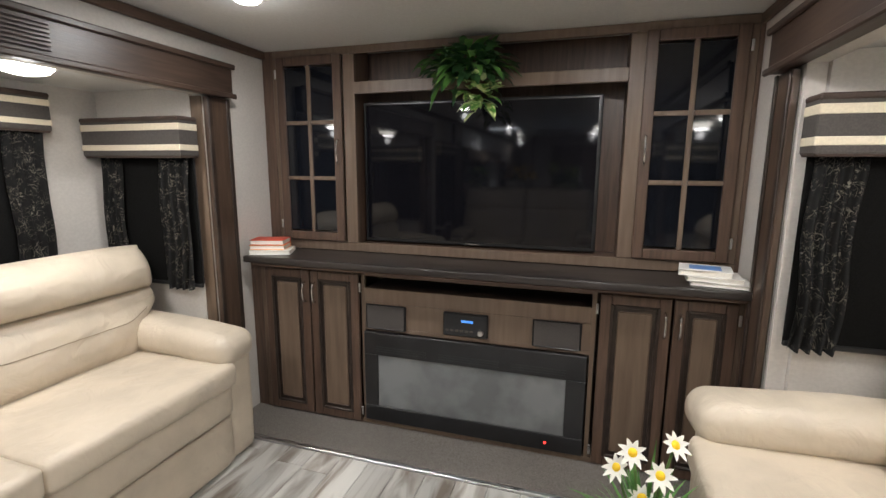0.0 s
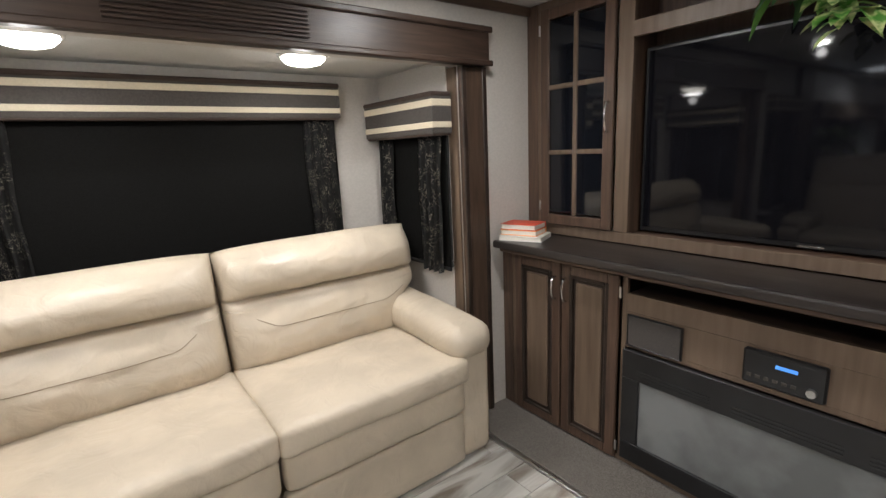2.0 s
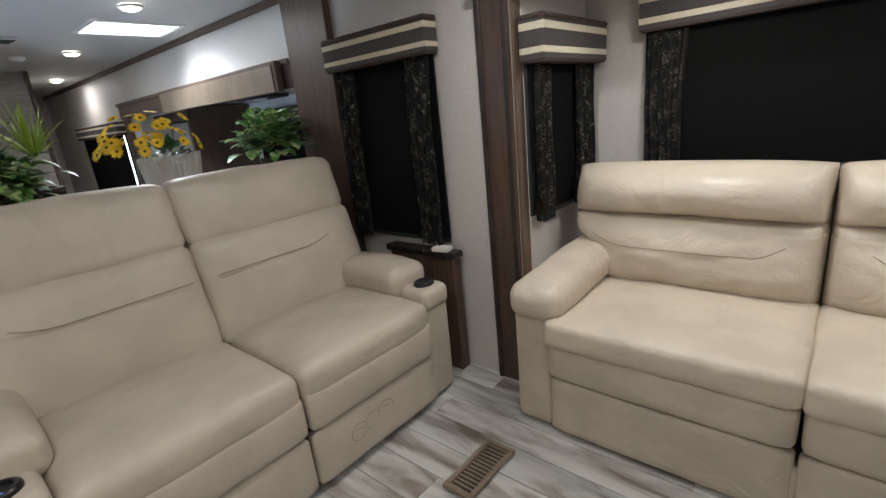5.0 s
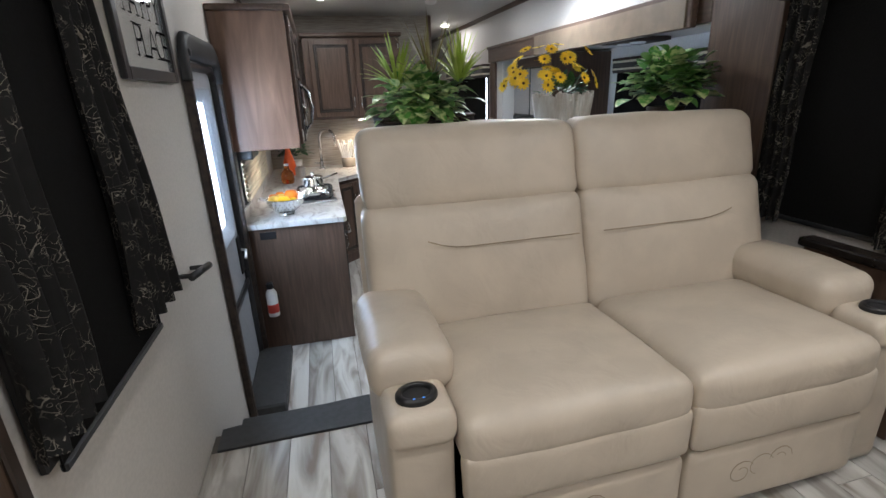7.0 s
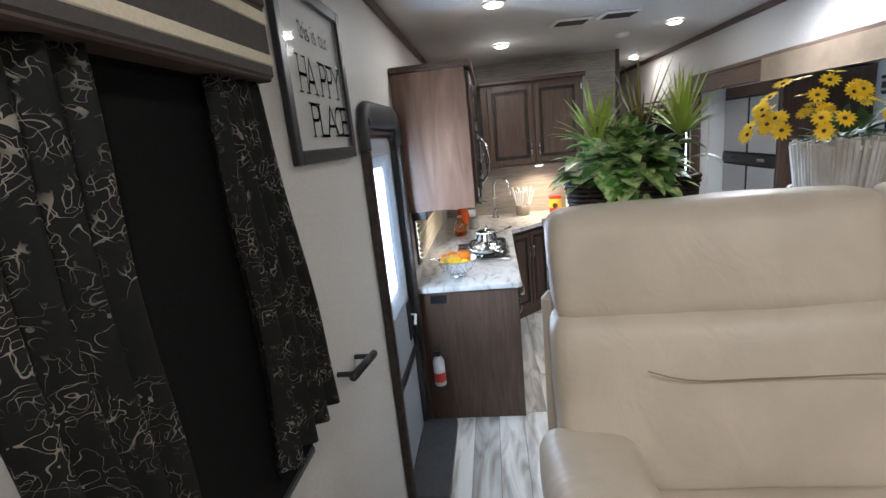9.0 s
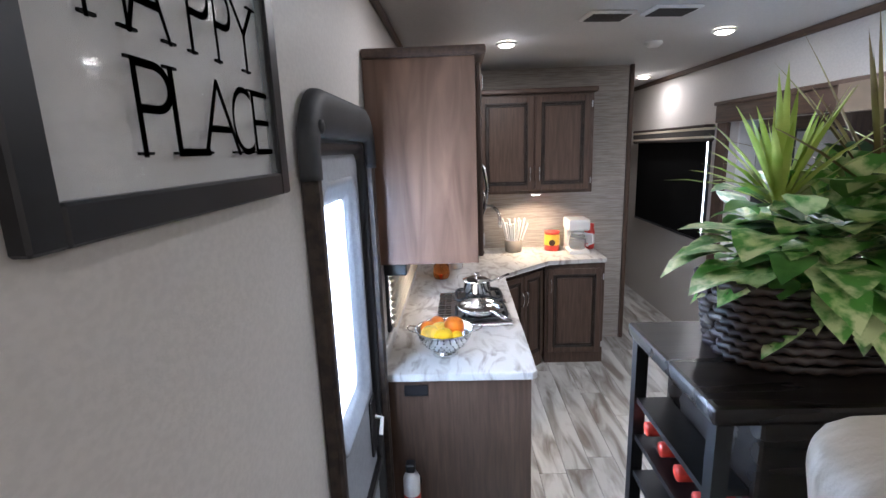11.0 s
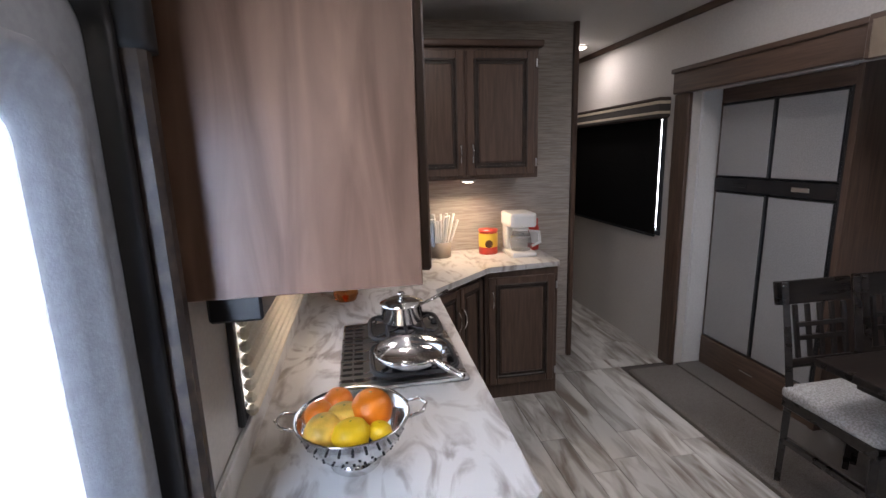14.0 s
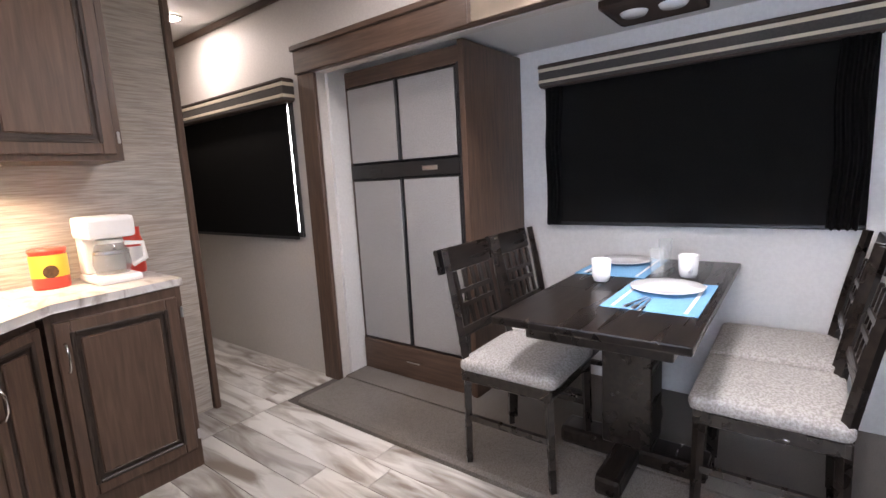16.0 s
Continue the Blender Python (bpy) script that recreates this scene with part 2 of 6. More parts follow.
day = glow("white daylight", (0.93, 0.97, 1.0), 9.0)
bulb = glow("lamp lens", (1.0, 0.93, 0.8), 14.0)
led_b = glow("blue display", (0.1, 0.35, 1.0), 0.4)
led_r = glow("red pilot light", (1.0, 0.03, 0.02), 4.0)


def scrolls(name, ground, line, scale=9.0, width=0.012, rough=0.8):
    """Cloth with curling pale lines on a dark ground."""
    m = mat(name, ground, rough, vary=0.15, scale=40, bump=0.2, bscale=400)
    nt = m.node_tree
    b = nt.nodes["Principled BSDF"]
    old = b.inputs["Base Color"].links[0].from_socket
    tc = [n for n in nt.nodes if n.type == "TEX_COORD"][0]

    def band(sc, off, w):
        nz = nt.nodes.new("ShaderNodeTexNoise")
        nz.inputs["Scale"].default_value, nz.inputs["Detail"].default_value, nz.inputs["Distortion"].default_value = sc, 0.3, 1.4
        mp = nt.nodes.new("ShaderNodeMapping")
        mp.inputs["Location"].default_value = (off, off * 2, off)
        nt.links.new(tc.outputs["Object"], mp.inputs[0])
        nt.links.new(mp.outputs[0], nz.inputs["Vector"])
        c = nt.nodes.new("ShaderNodeMath")
        c.operation = "COMPARE"
        nt.links.new(nz.outputs["Fac"], c.inputs[0])
        c.inputs[1].default_value, c.inputs[2].default_value = 0.52, w
        return c.outputs[0]

    a, c2 = band(scale, 0.0, width), band(scale * 1.5, 4.3, width * 0.9)
    mx = nt.nodes.new("ShaderNodeMath")
    mx.operation = "MAXIMUM"
    nt.links.new(a, mx.inputs[0])
    nt.links.new(c2, mx.inputs[1])
    gate = nt.nodes.new("ShaderNodeTexNoise")
    gate.inputs["Scale"].default_value = 16
    nt.links.new(tc.outputs["Object"], gate.inputs["Vector"])
    gr = nt.nodes.new("ShaderNodeMapRange")
    gr.inputs["From Min"].default_value, gr.inputs["From Max"].default_value = 0.42, 0.55
    nt.links.new(gate.outputs["Fac"], gr.inputs["Value"])
    ml = nt.nodes.new("ShaderNodeMath")
    ml.operation = "MULTIPLY"
    nt.links.new(mx.outputs[0], ml.inputs[0])
    nt.links.new(gr.outputs[0], ml.inputs[1])
    mix = nt.nodes.new("ShaderNodeMix")
    mix.data_type = "RGBA"
    nt.links.new(ml.outputs[0], mix.inputs["Factor"])
    nt.links.new(old, mix.inputs["A"])
    mix.inputs["B"].default_value = (*line, 1)
    nt.links.new(mix.outputs["Result"], b.inputs["Base Color"])
    return m


curtain_mat = scrolls("scrolled curtain", (0.009, 0.0085, 0.008), (0.36, 0.32, 0.26), 25, 0.0125)
plain_curtain = mat("plain black drape", (0.009, 0.0085, 0.0085), 0.85, vary=0.2, scale=60, bump=0.2, bscale=400, spec=0.2)


# ---- building helpers ----
def thing(name, at=(0, 0, 0), turn=0, label="", category="", group="", kind=""):
    ob = new(name)
    ob.matrix_basis = pose(*at, 0, 0, turn)
    ob.empty_display_size = 0.1
    return tagged(ob, label, category, group, kind)


def part(name, bm, material, parent=None, label="", smooth=False, m=None):
    me = bpy.data.meshes.new(name)
    bmesh.ops.recalc_face_normals(bm, faces=bm.faces)
    bm.to_mesh(me)
    bm.free()
    me.materials.append(material)
    if smooth:
        me.shade_smooth()
    ob = new(name, me)
    if parent:
        ob.parent = parent
    if m is not None:
        ob.matrix_basis = m
    return tagged(ob, label)


def solid(name, bm, material, label, category, kind="structure", smooth=False, group=""):
    return tagged(part(name, bm, material, None, "", smooth), label, category, group, kind)


def box(*bounds, bevel=0.0, bm=None, seg=1):
    """A box from x0, y0, z0, x1, y1, z1, with bevelled edges."""
    x0, y0, z0, x1, y1, z1 = bounds
    one = bmesh.new()
    bmesh.ops.create_cube(one, size=1)
    for v in one.verts:
        v.co = Vector((x0 + (v.co.x + 0.5) * (x1 - x0), y0 + (v.co.y + 0.5) * (y1 - y0), z0 + (v.co.z + 0.5) * (z1 - z0)))
    if bevel:
        bmesh.ops.bevel(one, geom=one.edges[:], offset=bevel, segments=seg, profile=0.6, affect="EDGES")
    return merge(bm, one) if bm else one


def merge(bm, other):
    me = bpy.data.meshes.new("tmp")
    other.to_mesh(me)
    other.free()
    bm.from_mesh(me)
    bpy.data.meshes.remove(me)
    return bm


def moved(bm, m):
    bm.transform(m)
    return bm


def spin(profile, seg=24, bm=None, m=None):
    """A turned shape from (radius, height) pairs round the z axis."""
    one = bmesh.new()
    rings = []
    for r, z in profile:
        if r < 1e-5:
            rings.append([one.verts.new((0, 0, z))])
        else:
            rings.append([one.verts.new((r * math.cos(2 * math.pi * i / seg), r * math.sin(2 * math.pi * i / seg), z)) for i in range(seg)])
    for a, b in zip(rings, rings[1:]):
        if len(a) == 1 and len(b) == 1:
            continue
        for i in range(seg):
            j = (i + 1) % seg
            if len(a) == 1:
                one.faces.new((a[0], b[j], b[i]))
            elif len(b) == 1:
                one.faces.new((a[i], a[j], b[0]))
            else:
                one.faces.new((a[i], a[j], b[j], b[i]))
    if m is not None:
        one.transform(m)
    return merge(bm, one) if bm else one


def tube(points, radius, seg=8, bm=None):
    """A round bar through the points."""
    one = bmesh.new()
    pts = [Vector(p) for p in points]
    rings, side = [], None
    for i, p in enumerate(pts):
        d = (pts[min(i + 1, len(pts) - 1)] - pts[max(i - 1, 0)]).normalized()
        ref = Vector((0, 0, 1)) if abs(d.z) < 0.9 else Vector((1, 0, 0))
        side = d.cross(ref).normalized() if side is None else (side - d * side.dot(d)).normalized()
        up = d.cross(side)
        r = radius[i] if isinstance(radius, (list, tuple)) else radius
        rings.append([one.verts.new(p + side * (r * math.cos(2 * math.pi * k / seg)) + up * (r * math.sin(2 * math.pi * k / seg))) for k in range(seg)])
    for a, b in zip(rings, rings[1:]):
        for k in range(seg):
            one.faces.new((a[k], a[(k + 1) % seg], b[(k + 1) % seg], b[k]))
    one.faces.new(rings[0][::-1])
    one.faces.new(rings[-1])
    return merge(bm, one) if bm else one


def cushion(size, radius, bulge=(0, 0, 0), cuts=12, crease=0.0, seed=0.0, skew=0.0):
    """A soft block centred on the origin. bulge: how far each pair of faces swells; crease: depth of the wrinkles."""
    bm = bmesh.new()
    bmesh.ops.create_cube(bm, size=2)
    bmesh.ops.subdivide_edges(bm, edges=bm.edges[:], cuts=cuts, use_grid_fill=True)
    h = Vector(size) / 2
    for v in bm.verts:
        u = Vector([math.copysign(abs(c) ** 0.65, c) for c in v.co])
        p = Vector([u[i] * h[i] for i in range(3)])
        inner = Vector([max(-h[i] + radius, min(h[i] - radius, p[i])) for i in range(3)])
        d = p - inner
        if d.length > 1e-6:
            p = inner + d.normalized() * radius
        for i in range(3):
            j, k = (i + 1) % 3, (i + 2) % 3
            w = max(0, 1 - (p[j] / h[j]) ** 2) * max(0, 1 - (p[k] / h[k]) ** 2)
            p[i] += math.copysign(bulge[i] * w, p[i]) * min(1, abs(p[i]) / h[i])
        if crease:
            q = p * 5 + Vector((seed, seed * 2, seed * 3))
            p += p.normalized() * (noise.noise(q) * crease + noise.noise(q * 3) * crease * 0.3)
        p.y += skew * p.z
        v.co = p
    return bm


def wall(name, axis, inner, outer, a0, a1, z0, z1, holes, material, label):
    """A wall across x or y with openings (a0, a1, z0, z1) through it."""
    av = sorted({a0, a1, *[min(max(v, a0), a1) for h in holes for v in h[:2]]})
    zv = sorted({z0, z1, *[min(max(v, z0), z1) for h in holes for v in h[2:]]})
    bm = bmesh.new()
    for a, b in zip(av, av[1:]):
        run = None
        spans = []
        for c, d in zip(zv, zv[1:]):
            ma, mz = (a + b) / 2, (c + d) / 2
            if any(h[0] < ma < h[1] and h[2] < mz < h[3] for h in holes):
                run = None
            elif run:
                run[1] = d
            else:
                run = [c, d]
                spans.append(run)
        for c, d in spans:
            if axis == "x":
                box(inner, a, c, outer, b, d, bm=bm)
            else:
                box(a, inner, c, b, outer, d, bm=bm)
    return solid(name, bm, material, label, "wall")


# ---- the shell ----
YR, YK, YH = 2.62, -5.3, -8.2          # rear wall, kitchen back wall, end of the hall
SL = (-0.39, 1.735, 0.0, 1.765)           # living-room slide openings
DS = (-4.92, -1.9, F, 1.545)             # dinette slide opening
wall("wall_west", "x", -XW, -XW - 0.06, YH, YR, F - 0.1, C, [SL, DS, (-1.42, -0.84, 0.78, 1.6), (-6.66, -5.22, 0.58, 1.4)], wall_mat, "warm grey textured wallboard wall with slide-out openings")
wall("wall_east", "x", XE, XE + 0.06, YH, YR, F - 0.1, C, [SL, (-1.09, -0.66, 0.74, 1.5), (-2.79, -2.11, F + 0.045, 1.49), (-4.43, -3.13, 0.6, 0.88)], wall_mat, "warm grey textured wallboard wall with entry door opening")
wall("wall_rear", "y", YR, YR + 0.06, -XW - 0.06, XE + 0.06, -0.1, C, [], wall_mat, "grey wallboard wall behind the entertainment centre")
wall("wall_kitchen", "y", YK, YK - 0.06, -0.565, XE, F - 0.1, C, [], splash, "beige striated wallboard behind the kitchen sink")
wall("wall_partition", "x", -0.565, -0.505, YH, YK - 0.06, F - 0.1, C, [], splash, "beige striated partition wall along the hall")
wall("wall_hall_end", "y", YH, YH - 0.06, -XW - 0.06, XE + 0.06, F - 0.1, C, [], wall_mat, "grey wallboard at the end of the hall")
solid("ceiling", box(-XW - 0.06, YH - 0.06, C, XE + 0.06, YR + 0.06, C + 0.06), ceil_mat, "pale grey smooth ceiling board", "ceiling")
solid("floor_hall_base", box(-XW, YH, F - 0.06, XE, -1.5, F - 0.006), under, "dark subfloor under the kitchen planks", "floor")
solid("floor_living_base", box(-XW, -1.5, -0.06, XE, YR, -0.006), under, "dark subfloor under the living-room planks", "floor")
solid("floor_living_ledge", box(-XW, -1.71, -0.06, 0.55, -1.502, -0.002), under, "dark floor ledge under the loveseat", "floor")
solid("wall_riser_ledge", box(-XW, -1.69, F, 0.53, -1.64, -0.062), wood_h, "dark wood riser below the loveseat ledge", "wall")
solid("wall_riser", box(0.54, -1.5, F, XE, -1.44, -0.062), wood_h, "dark wood riser below the raised floor", "wall")
solid("trim_partition", box(-0.6, YK - 0.09, F, -0.567, YK + 0.03, C, bevel=0.004), wood_v, "dark wood upright edge trim on the partition", "trim")
for s in (-1, 1):
    xw = XW if s < 0 else XE
    bm = box(min(s * xw, s * (xw - 0.022)), YH, C - 0.045, max(s * xw, s * (xw - 0.022)), YR, C, bevel=0.005)
    solid("trim_crown", bm, wood_y, "dark wood strip along the ceiling edge", "trim")

# step down to the kitchen
st = thing("step", (0, 0, 0), 0, "two-tier dark rubber step between raised living room and kitchen", "step", kind="structure")
bm = bmesh.new()
n = 14
top = []
for i in range(n + 1):
    x = 0.5 + 0.735 * i / n
    top.append((x, -1.52 - 0.06 * math.sin(math.pi * 0.5 * (1 - i / n))))
for z0, z1, y0 in ((-0.03, 0.008, -1.395),):
    vs = [[bm.verts.new((x, y0, z)) for x, _ in top] + [bm.verts.new((x, y, z)) for x, y in reversed(top)] for z in (z0, z1)]
    bm.faces.new(vs[1])
    bm.faces.new(vs[0][::-1])
    k = len(vs[0])
    for i in range(k):
        bm.faces.new((vs[0][i], vs[0][(i + 1) % k], vs[1][(i + 1) % k], vs[1][i]))
part("nosing", bm, rubber, st)
part("tread", box(0.552, -1.85, F, 1.235, -1.505, F / 2 + 0.004, bevel=0.006), rubber, st)


def slide_out(side):
    """A living-room slide-out: its walls, ceiling, floor, trim, windows and lamps. side: -1 west, 1 east."""
    y0, y1, z0, z1 = SL
    deep = 1.92
    xw = XW if side < 0 else XE
    bounds = lambda a, b, c, d, e, f: (min(side * a, side * d), b, c, max(side * a, side * d), e, f)
    w = "west" if side < 0 else "east"
    solid("wall_slide_%s_back" % w, box(*bounds(deep, y0 - 0.05, -0.05, deep + 0.06, y1 + 0.05, 1.86)), wall_mat, "grey wallboard back wall of the slide-out", "wall")
    for nm, a, b in (("front", y0 - 0.05, y0 + 0.02), ("rear", y1 - 0.02, y1 + 0.05)):
        solid("wall_slide_%s_%s" % (w, nm), box(*bounds(xw + 0.062, a, -0.05, deep - 0.002, b, 1.86)), wall_mat, "grey wallboard side wall of the slide-out", "wall")
    solid("ceiling_slide_" + w, box(*bounds(xw + 0.062, y0 + 0.022, 1.797, deep - 0.002, y1 - 0.022, 1.86)), ceil_mat, "pale ceiling of the slide-out", "ceiling")
    solid("floor_slide_" + w, box(*bounds(xw - 0.02, y0 + 0.022, -0.05, deep - 0.002, y1 - 0.022, 0.03)), carpet, "grey carpet floor of the slide-out", "floor")
    # header box with grooves, and posts
    tr = thing("slide_trim", (side * xw, (y0 + y1) / 2 + (0.035 if side > 0 else 0.0), 0), 0, "dark stained wood header and posts framing the slide-out", "trim", "slide-out frames", "structure")
    half = (y1 - y0) / 2 + 0.15
    sx = lambda a, b: (min(-side * a, -side * b), max(-side * a, -side * b))
    a, b = sx(0.002, 0.06)
    bm = box(a, -half, 1.762, b, half, 1.92, bevel=0.006)
    a, b = sx(0.058, 0.075)
    box(a, -half - 0.01, 1.9, b, half + 0.01, 1.926, bm=bm, bevel=0.005)
    box(a, -half - 0.01, 1.757, b, half + 0.01, 1.782, bm=bm, bevel=0.005)
    part("header", bm, trim_dark, tr)
    a, b = sx(0.062, 0.069)
    for i in range(7):
        z = 1.797 + i * 0.014
        part("groove_strip", box(a, -0.25, z, b, 0.35, z + 0.008, bevel=0.002), trim_dark, tr)
    for s in (-1, 1):
        a, b = sx(0.002, 0.028)
        yy = sorted((s * (half - 0.152), s * (half - 0.002)))
        bm = box(a, yy[0], 0.0, b, yy[1], 1.756, bevel=0.004)
        post = part("post", bm, post_wood, tr)
        a, b = sx(0.028, 0.036)
        for e in (half - 0.002, half - 0.126):
            ends = sorted((s * e, s * (e - 0.026)))
            part("edge_bead", box(a, ends[0], 0.0, b, ends[1], 1.756, bevel=0.003), glaze, post, "near-black raised edge bead")
        a, b = sx(-0.065, 0.0)
        yy = sorted((s * (half - 0.154), s * (half - 0.164)))
        part("jamb", box(a, yy[0], 0.0, b, yy[1], 1.756), panel_wood, tr)
    return tr


slide_out(-1)
slide_out(1)

# dinette slide-out
solid("wall_dinette_back", box(-2.1, DS[0] - 0.05, F, -2.04, DS[1] + 0.05, 1.65), white_paint, "white wallboard back wall of the dinette slide-out", "wall")
solid("wall_dinette_far", box(-2.038, DS[0] - 0.06, F, -XW - 0.062, DS[0] + 0.02, 1.65), white_paint, "white wallboard end wall beside the fridge", "wall")
solid("wall_dinette_near", box(-2.038, DS[1] - 0.02, F, -XW - 0.062, DS[1] + 0.06, 1.65), white_paint, "white wallboard end wall of the dinette slide-out", "wall")
solid("ceiling_dinette", box(-2.038, DS[0] + 0.022, 1.6, -XW - 0.062, DS[1] - 0.022, 1.66), ceil_mat, "pale ceiling of the dinette slide-out", "ceiling")
bm = box(-2.038, DS[0] + 0.022, F - 0.05, -XW + 0.0, DS[1] - 0.022, F + 0.035)
box(-XW + 0.0, DS[0] + 0.022, F - 0.05, -0.86, DS[1] - 0.022, F + 0.033, bm=bm, bevel=0.014)
solid("floor_dinette", bm, carpet, "brown-grey carpet floor of the dinette slide-out", "floor")
tr = thing("slide_trim", (-XW, 0, 0), 0, "dark stained wood header and posts framing the dinette slide-out", "trim", "slide-out frames", "structure")
bm = box(0.002, DS[0] - 0.15, 1.547, 0.05, DS[1] + 0.02, 1.705, bevel=0.006)
box(0.05, DS[0] - 0.16, 1.68, 0.064, DS[1] + 0.02, 1.71, bm=bm, bevel=0.004)
part("header", bm, wood_y, tr)
part("valance_box", box(0.066, -3.77, 1.53, 0.11, -1.95, 1.705, bevel=0.006), wood_y, tr)
for i in range(8):
    z = 1.56 + i * 0.018
    part("groove_strip", box(0.111, -3.74, z - 0.008, 0.118, -1.98, z - 0.025, bevel=0.002), vent_mat, tr)
part("post", box(0.002, DS[0] - 0.15, F, 0.03, DS[0] + 0.0, 1.545, bevel=0.004), wood_v, tr)
part("post", box(0.002, DS[1] + 0.022, 0.0, 0.05, DS[1] + 0.41, C - 0.05, bevel=0.004), wood_v, tr)


# ---- windows: valance, shade, curtains ----
def curtain(width, height, folds, taper=0.0, seed=0):
    """A gathered curtain hanging from z = 0 downwards, spread along x, with folds in y."""
    bm = bmesh.new()
    nx, nz = folds * 8, 14
    rows = []
    for k in range(nz + 1):
        t = k / nz
        row = []
        for i in range(nx + 1):
            u = i / nx
            x = u * width * (1 - taper * t) + 0.006 * math.sin(9 * t + seed)
            y = 0.02 * math.sin(2 * math.pi * folds * u + 0.5 * math.sin(5 * t + seed)) * (0.5 + 0.5 * t)
            row.append((x, y - 0.008, -height * t + 0.004 * math.sin(2 * math.pi * folds * u) * t))
        rows.append(row)
    vs = [[bm.verts.new(p) for p in r] for r in rows]
    for a, b in zip(vs, vs[1:]):
        for i in range(nx):
            bm.faces.new((a[i], a[i + 1], b[i + 1], b[i]))
    bmesh.ops.solidify(bm, geom=bm.faces[:], thickness=0.003)
    return bm


def window(name, at, turn, width, height, label, left=0.14, right=0.14, drop=0.0, deep=0.09, vh=0.15, shade_cut=0.0, cut_r=0.0, flare=0.1, cloth=None, inset=0.025, extra=0.0):
    """A window on a wall, seen facing local -y: at is the middle of the valance's lower edge on the wall's face."""
    w = width / 2
    ob = thing(name, at, turn, label, "window", kind="structure")
    v = part("valance", box(-w - extra, -deep, 0.0, w, -0.002, vh, bevel=0.004), grey_cloth, ob, "charcoal valance with two cream bands and brown welt")
    for z0, z1 in ((vh * 0.14, vh * 0.3), (vh * 0.66, vh * 0.84)):
        part("band", box(-w - extra - 0.002, -deep - 0.002, z0, w + 0.002, -0.004, z1, bevel=0.003), cream_cloth, v, "cream cloth band")
    part("welt", box(-w - extra - 0.004, -deep - 0.005, vh - 0.02, w + 0.004, -0.004, vh + 0.003, bevel=0.007), brown_cloth, v)
    part("welt", box(-w - extra + 0.004, -deep + 0.004, -0.008, w - 0.004, -0.006, 0.014, bevel=0.004), brown_cloth, v)
    sh = part("shade", box(-w + 0.015 + shade_cut, -0.032, -height, w - 0.015 - cut_r, -0.028, 0.01), shade_mat, ob, "lowered black roller shade")
    part("hem_bar", box(-w + 0.015 + shade_cut, -0.037, -height - 0.004, w - 0.015 - cut_r, -0.023, -height + 0.016, bevel=0.004), black, sh)
    bm = bmesh.new()
    x0, x1, z0, z1 = -w + 0.05, w - 0.05, -height + 0.03, 0.02
    for b in ((x0 - 0.02, z0 - 0.02, x1 + 0.02, z0 + 0.015), (x0 - 0.02, z1 - 0.015, x1 + 0.02, z1 + 0.02), (x0 - 0.02, z0 + 0.016, x0 + 0.015, z1 - 0.016), (x1 - 0.015, z0 + 0.016, x1 + 0.02, z1 - 0.016)):
        box(b[0], -0.016, b[1], b[2], -0.001, b[3], bm=bm, bevel=0.003)
    part("window_frame", bm, black_soft, ob)
    pane = part("pane", box(x0, 0.02, z0, x1, 0.024, z1), glass, ob)
    pane.visible_shadow = False
    if left:
        part("curtain", curtain(left, height + 0.02 + drop, 4, 0.1, 1.0), cloth or curtain_mat, ob, "gathered black curtain with pale scroll pattern", True, pose(-w + inset, -0.048, 0.01))
    if right:
        part("curtain", curtain(right, height + 0.02 + drop, 4, flare, 2.0), cloth or curtain_mat, ob, "gathered black curtain with pale scroll pattern", True, pose(w - 0.025 - right, -0.048, 0.01))
    return ob


# sofa slide windows, both sides; local -y faces the room
for s in (-1, 1):
    t = 90 if s < 0 else -90
    window("window_slide_back", (s * 1.918, 0.672, 1.576), t, 1.51, 0.77, "wide window with striped valance and black shade behind sofa", 0.17, 0.17, vh=0.168)
    window("window_slide_rear", (s * 1.575, SL[1] - 0.022, 1.465), 0, 0.63, 0.66, "narrow window with striped valance on slide-out end wall", 0.15, 0.19, vh=0.183, deep=0.115)
    window("window_slide_front", (s * 1.575, SL[0] + 0.022, 1.48), 180, 0.63, 0.66, "narrow window with striped valance on slide-out end wall", 0.13, 0.19, shade_cut=0.03, vh=0.17, deep=0.115)
window("window_loveseat", (-XW + 0.002, -1.13, 1.58), 90, 0.73, 0.89, "window with striped valance and dark curtains beside loveseat", 0.16, 0.16)
window("window_aisle", (XE - 0.002, -0.86, 1.53), -90, 0.63, 0.873, "window with black shade and scroll curtains by the entry", 0.215, 0.18, drop=-0.08, flare=-0.8, inset=-0.025, shade_cut=0.03, extra=0.07)
window("window_hall", (-XW + 0.002, -5.94, 1.41), 90, 1.6, 0.87, "hall window with black roller shade partly open at the edge", 0, 0, vh=0.13, cut_r=0.045)
window("window_dinette", (-2.038, -3.09, 1.375), 90, 1.48, 0.8, "wide dinette window with black shade and dark side drapes", 0.1, 0.12, vh=0.115, drop=-0.01, cloth=plain_curtain)


# ---- cabinet pieces ----
def pull(parent, x, y, z, length=0.11):
    """A bowed chrome pull standing upright on a face at y."""
    pts = [(x, y, z - length / 2), (x, y - 0.016, z - length / 2 + 0.004), (x, y - 0.027, z - length / 4), (x, y - 0.03, z), (x, y - 0.027, z + length / 4), (x, y - 0.016, z + length / 2 - 0.004), (x, y, z + length / 2)]
    return part("handle", tube(pts, [0.006, 0.006, 0.005, 0.0045, 0.005, 0.006, 0.006], 8), chrome, parent, "bowed chrome handle", True)


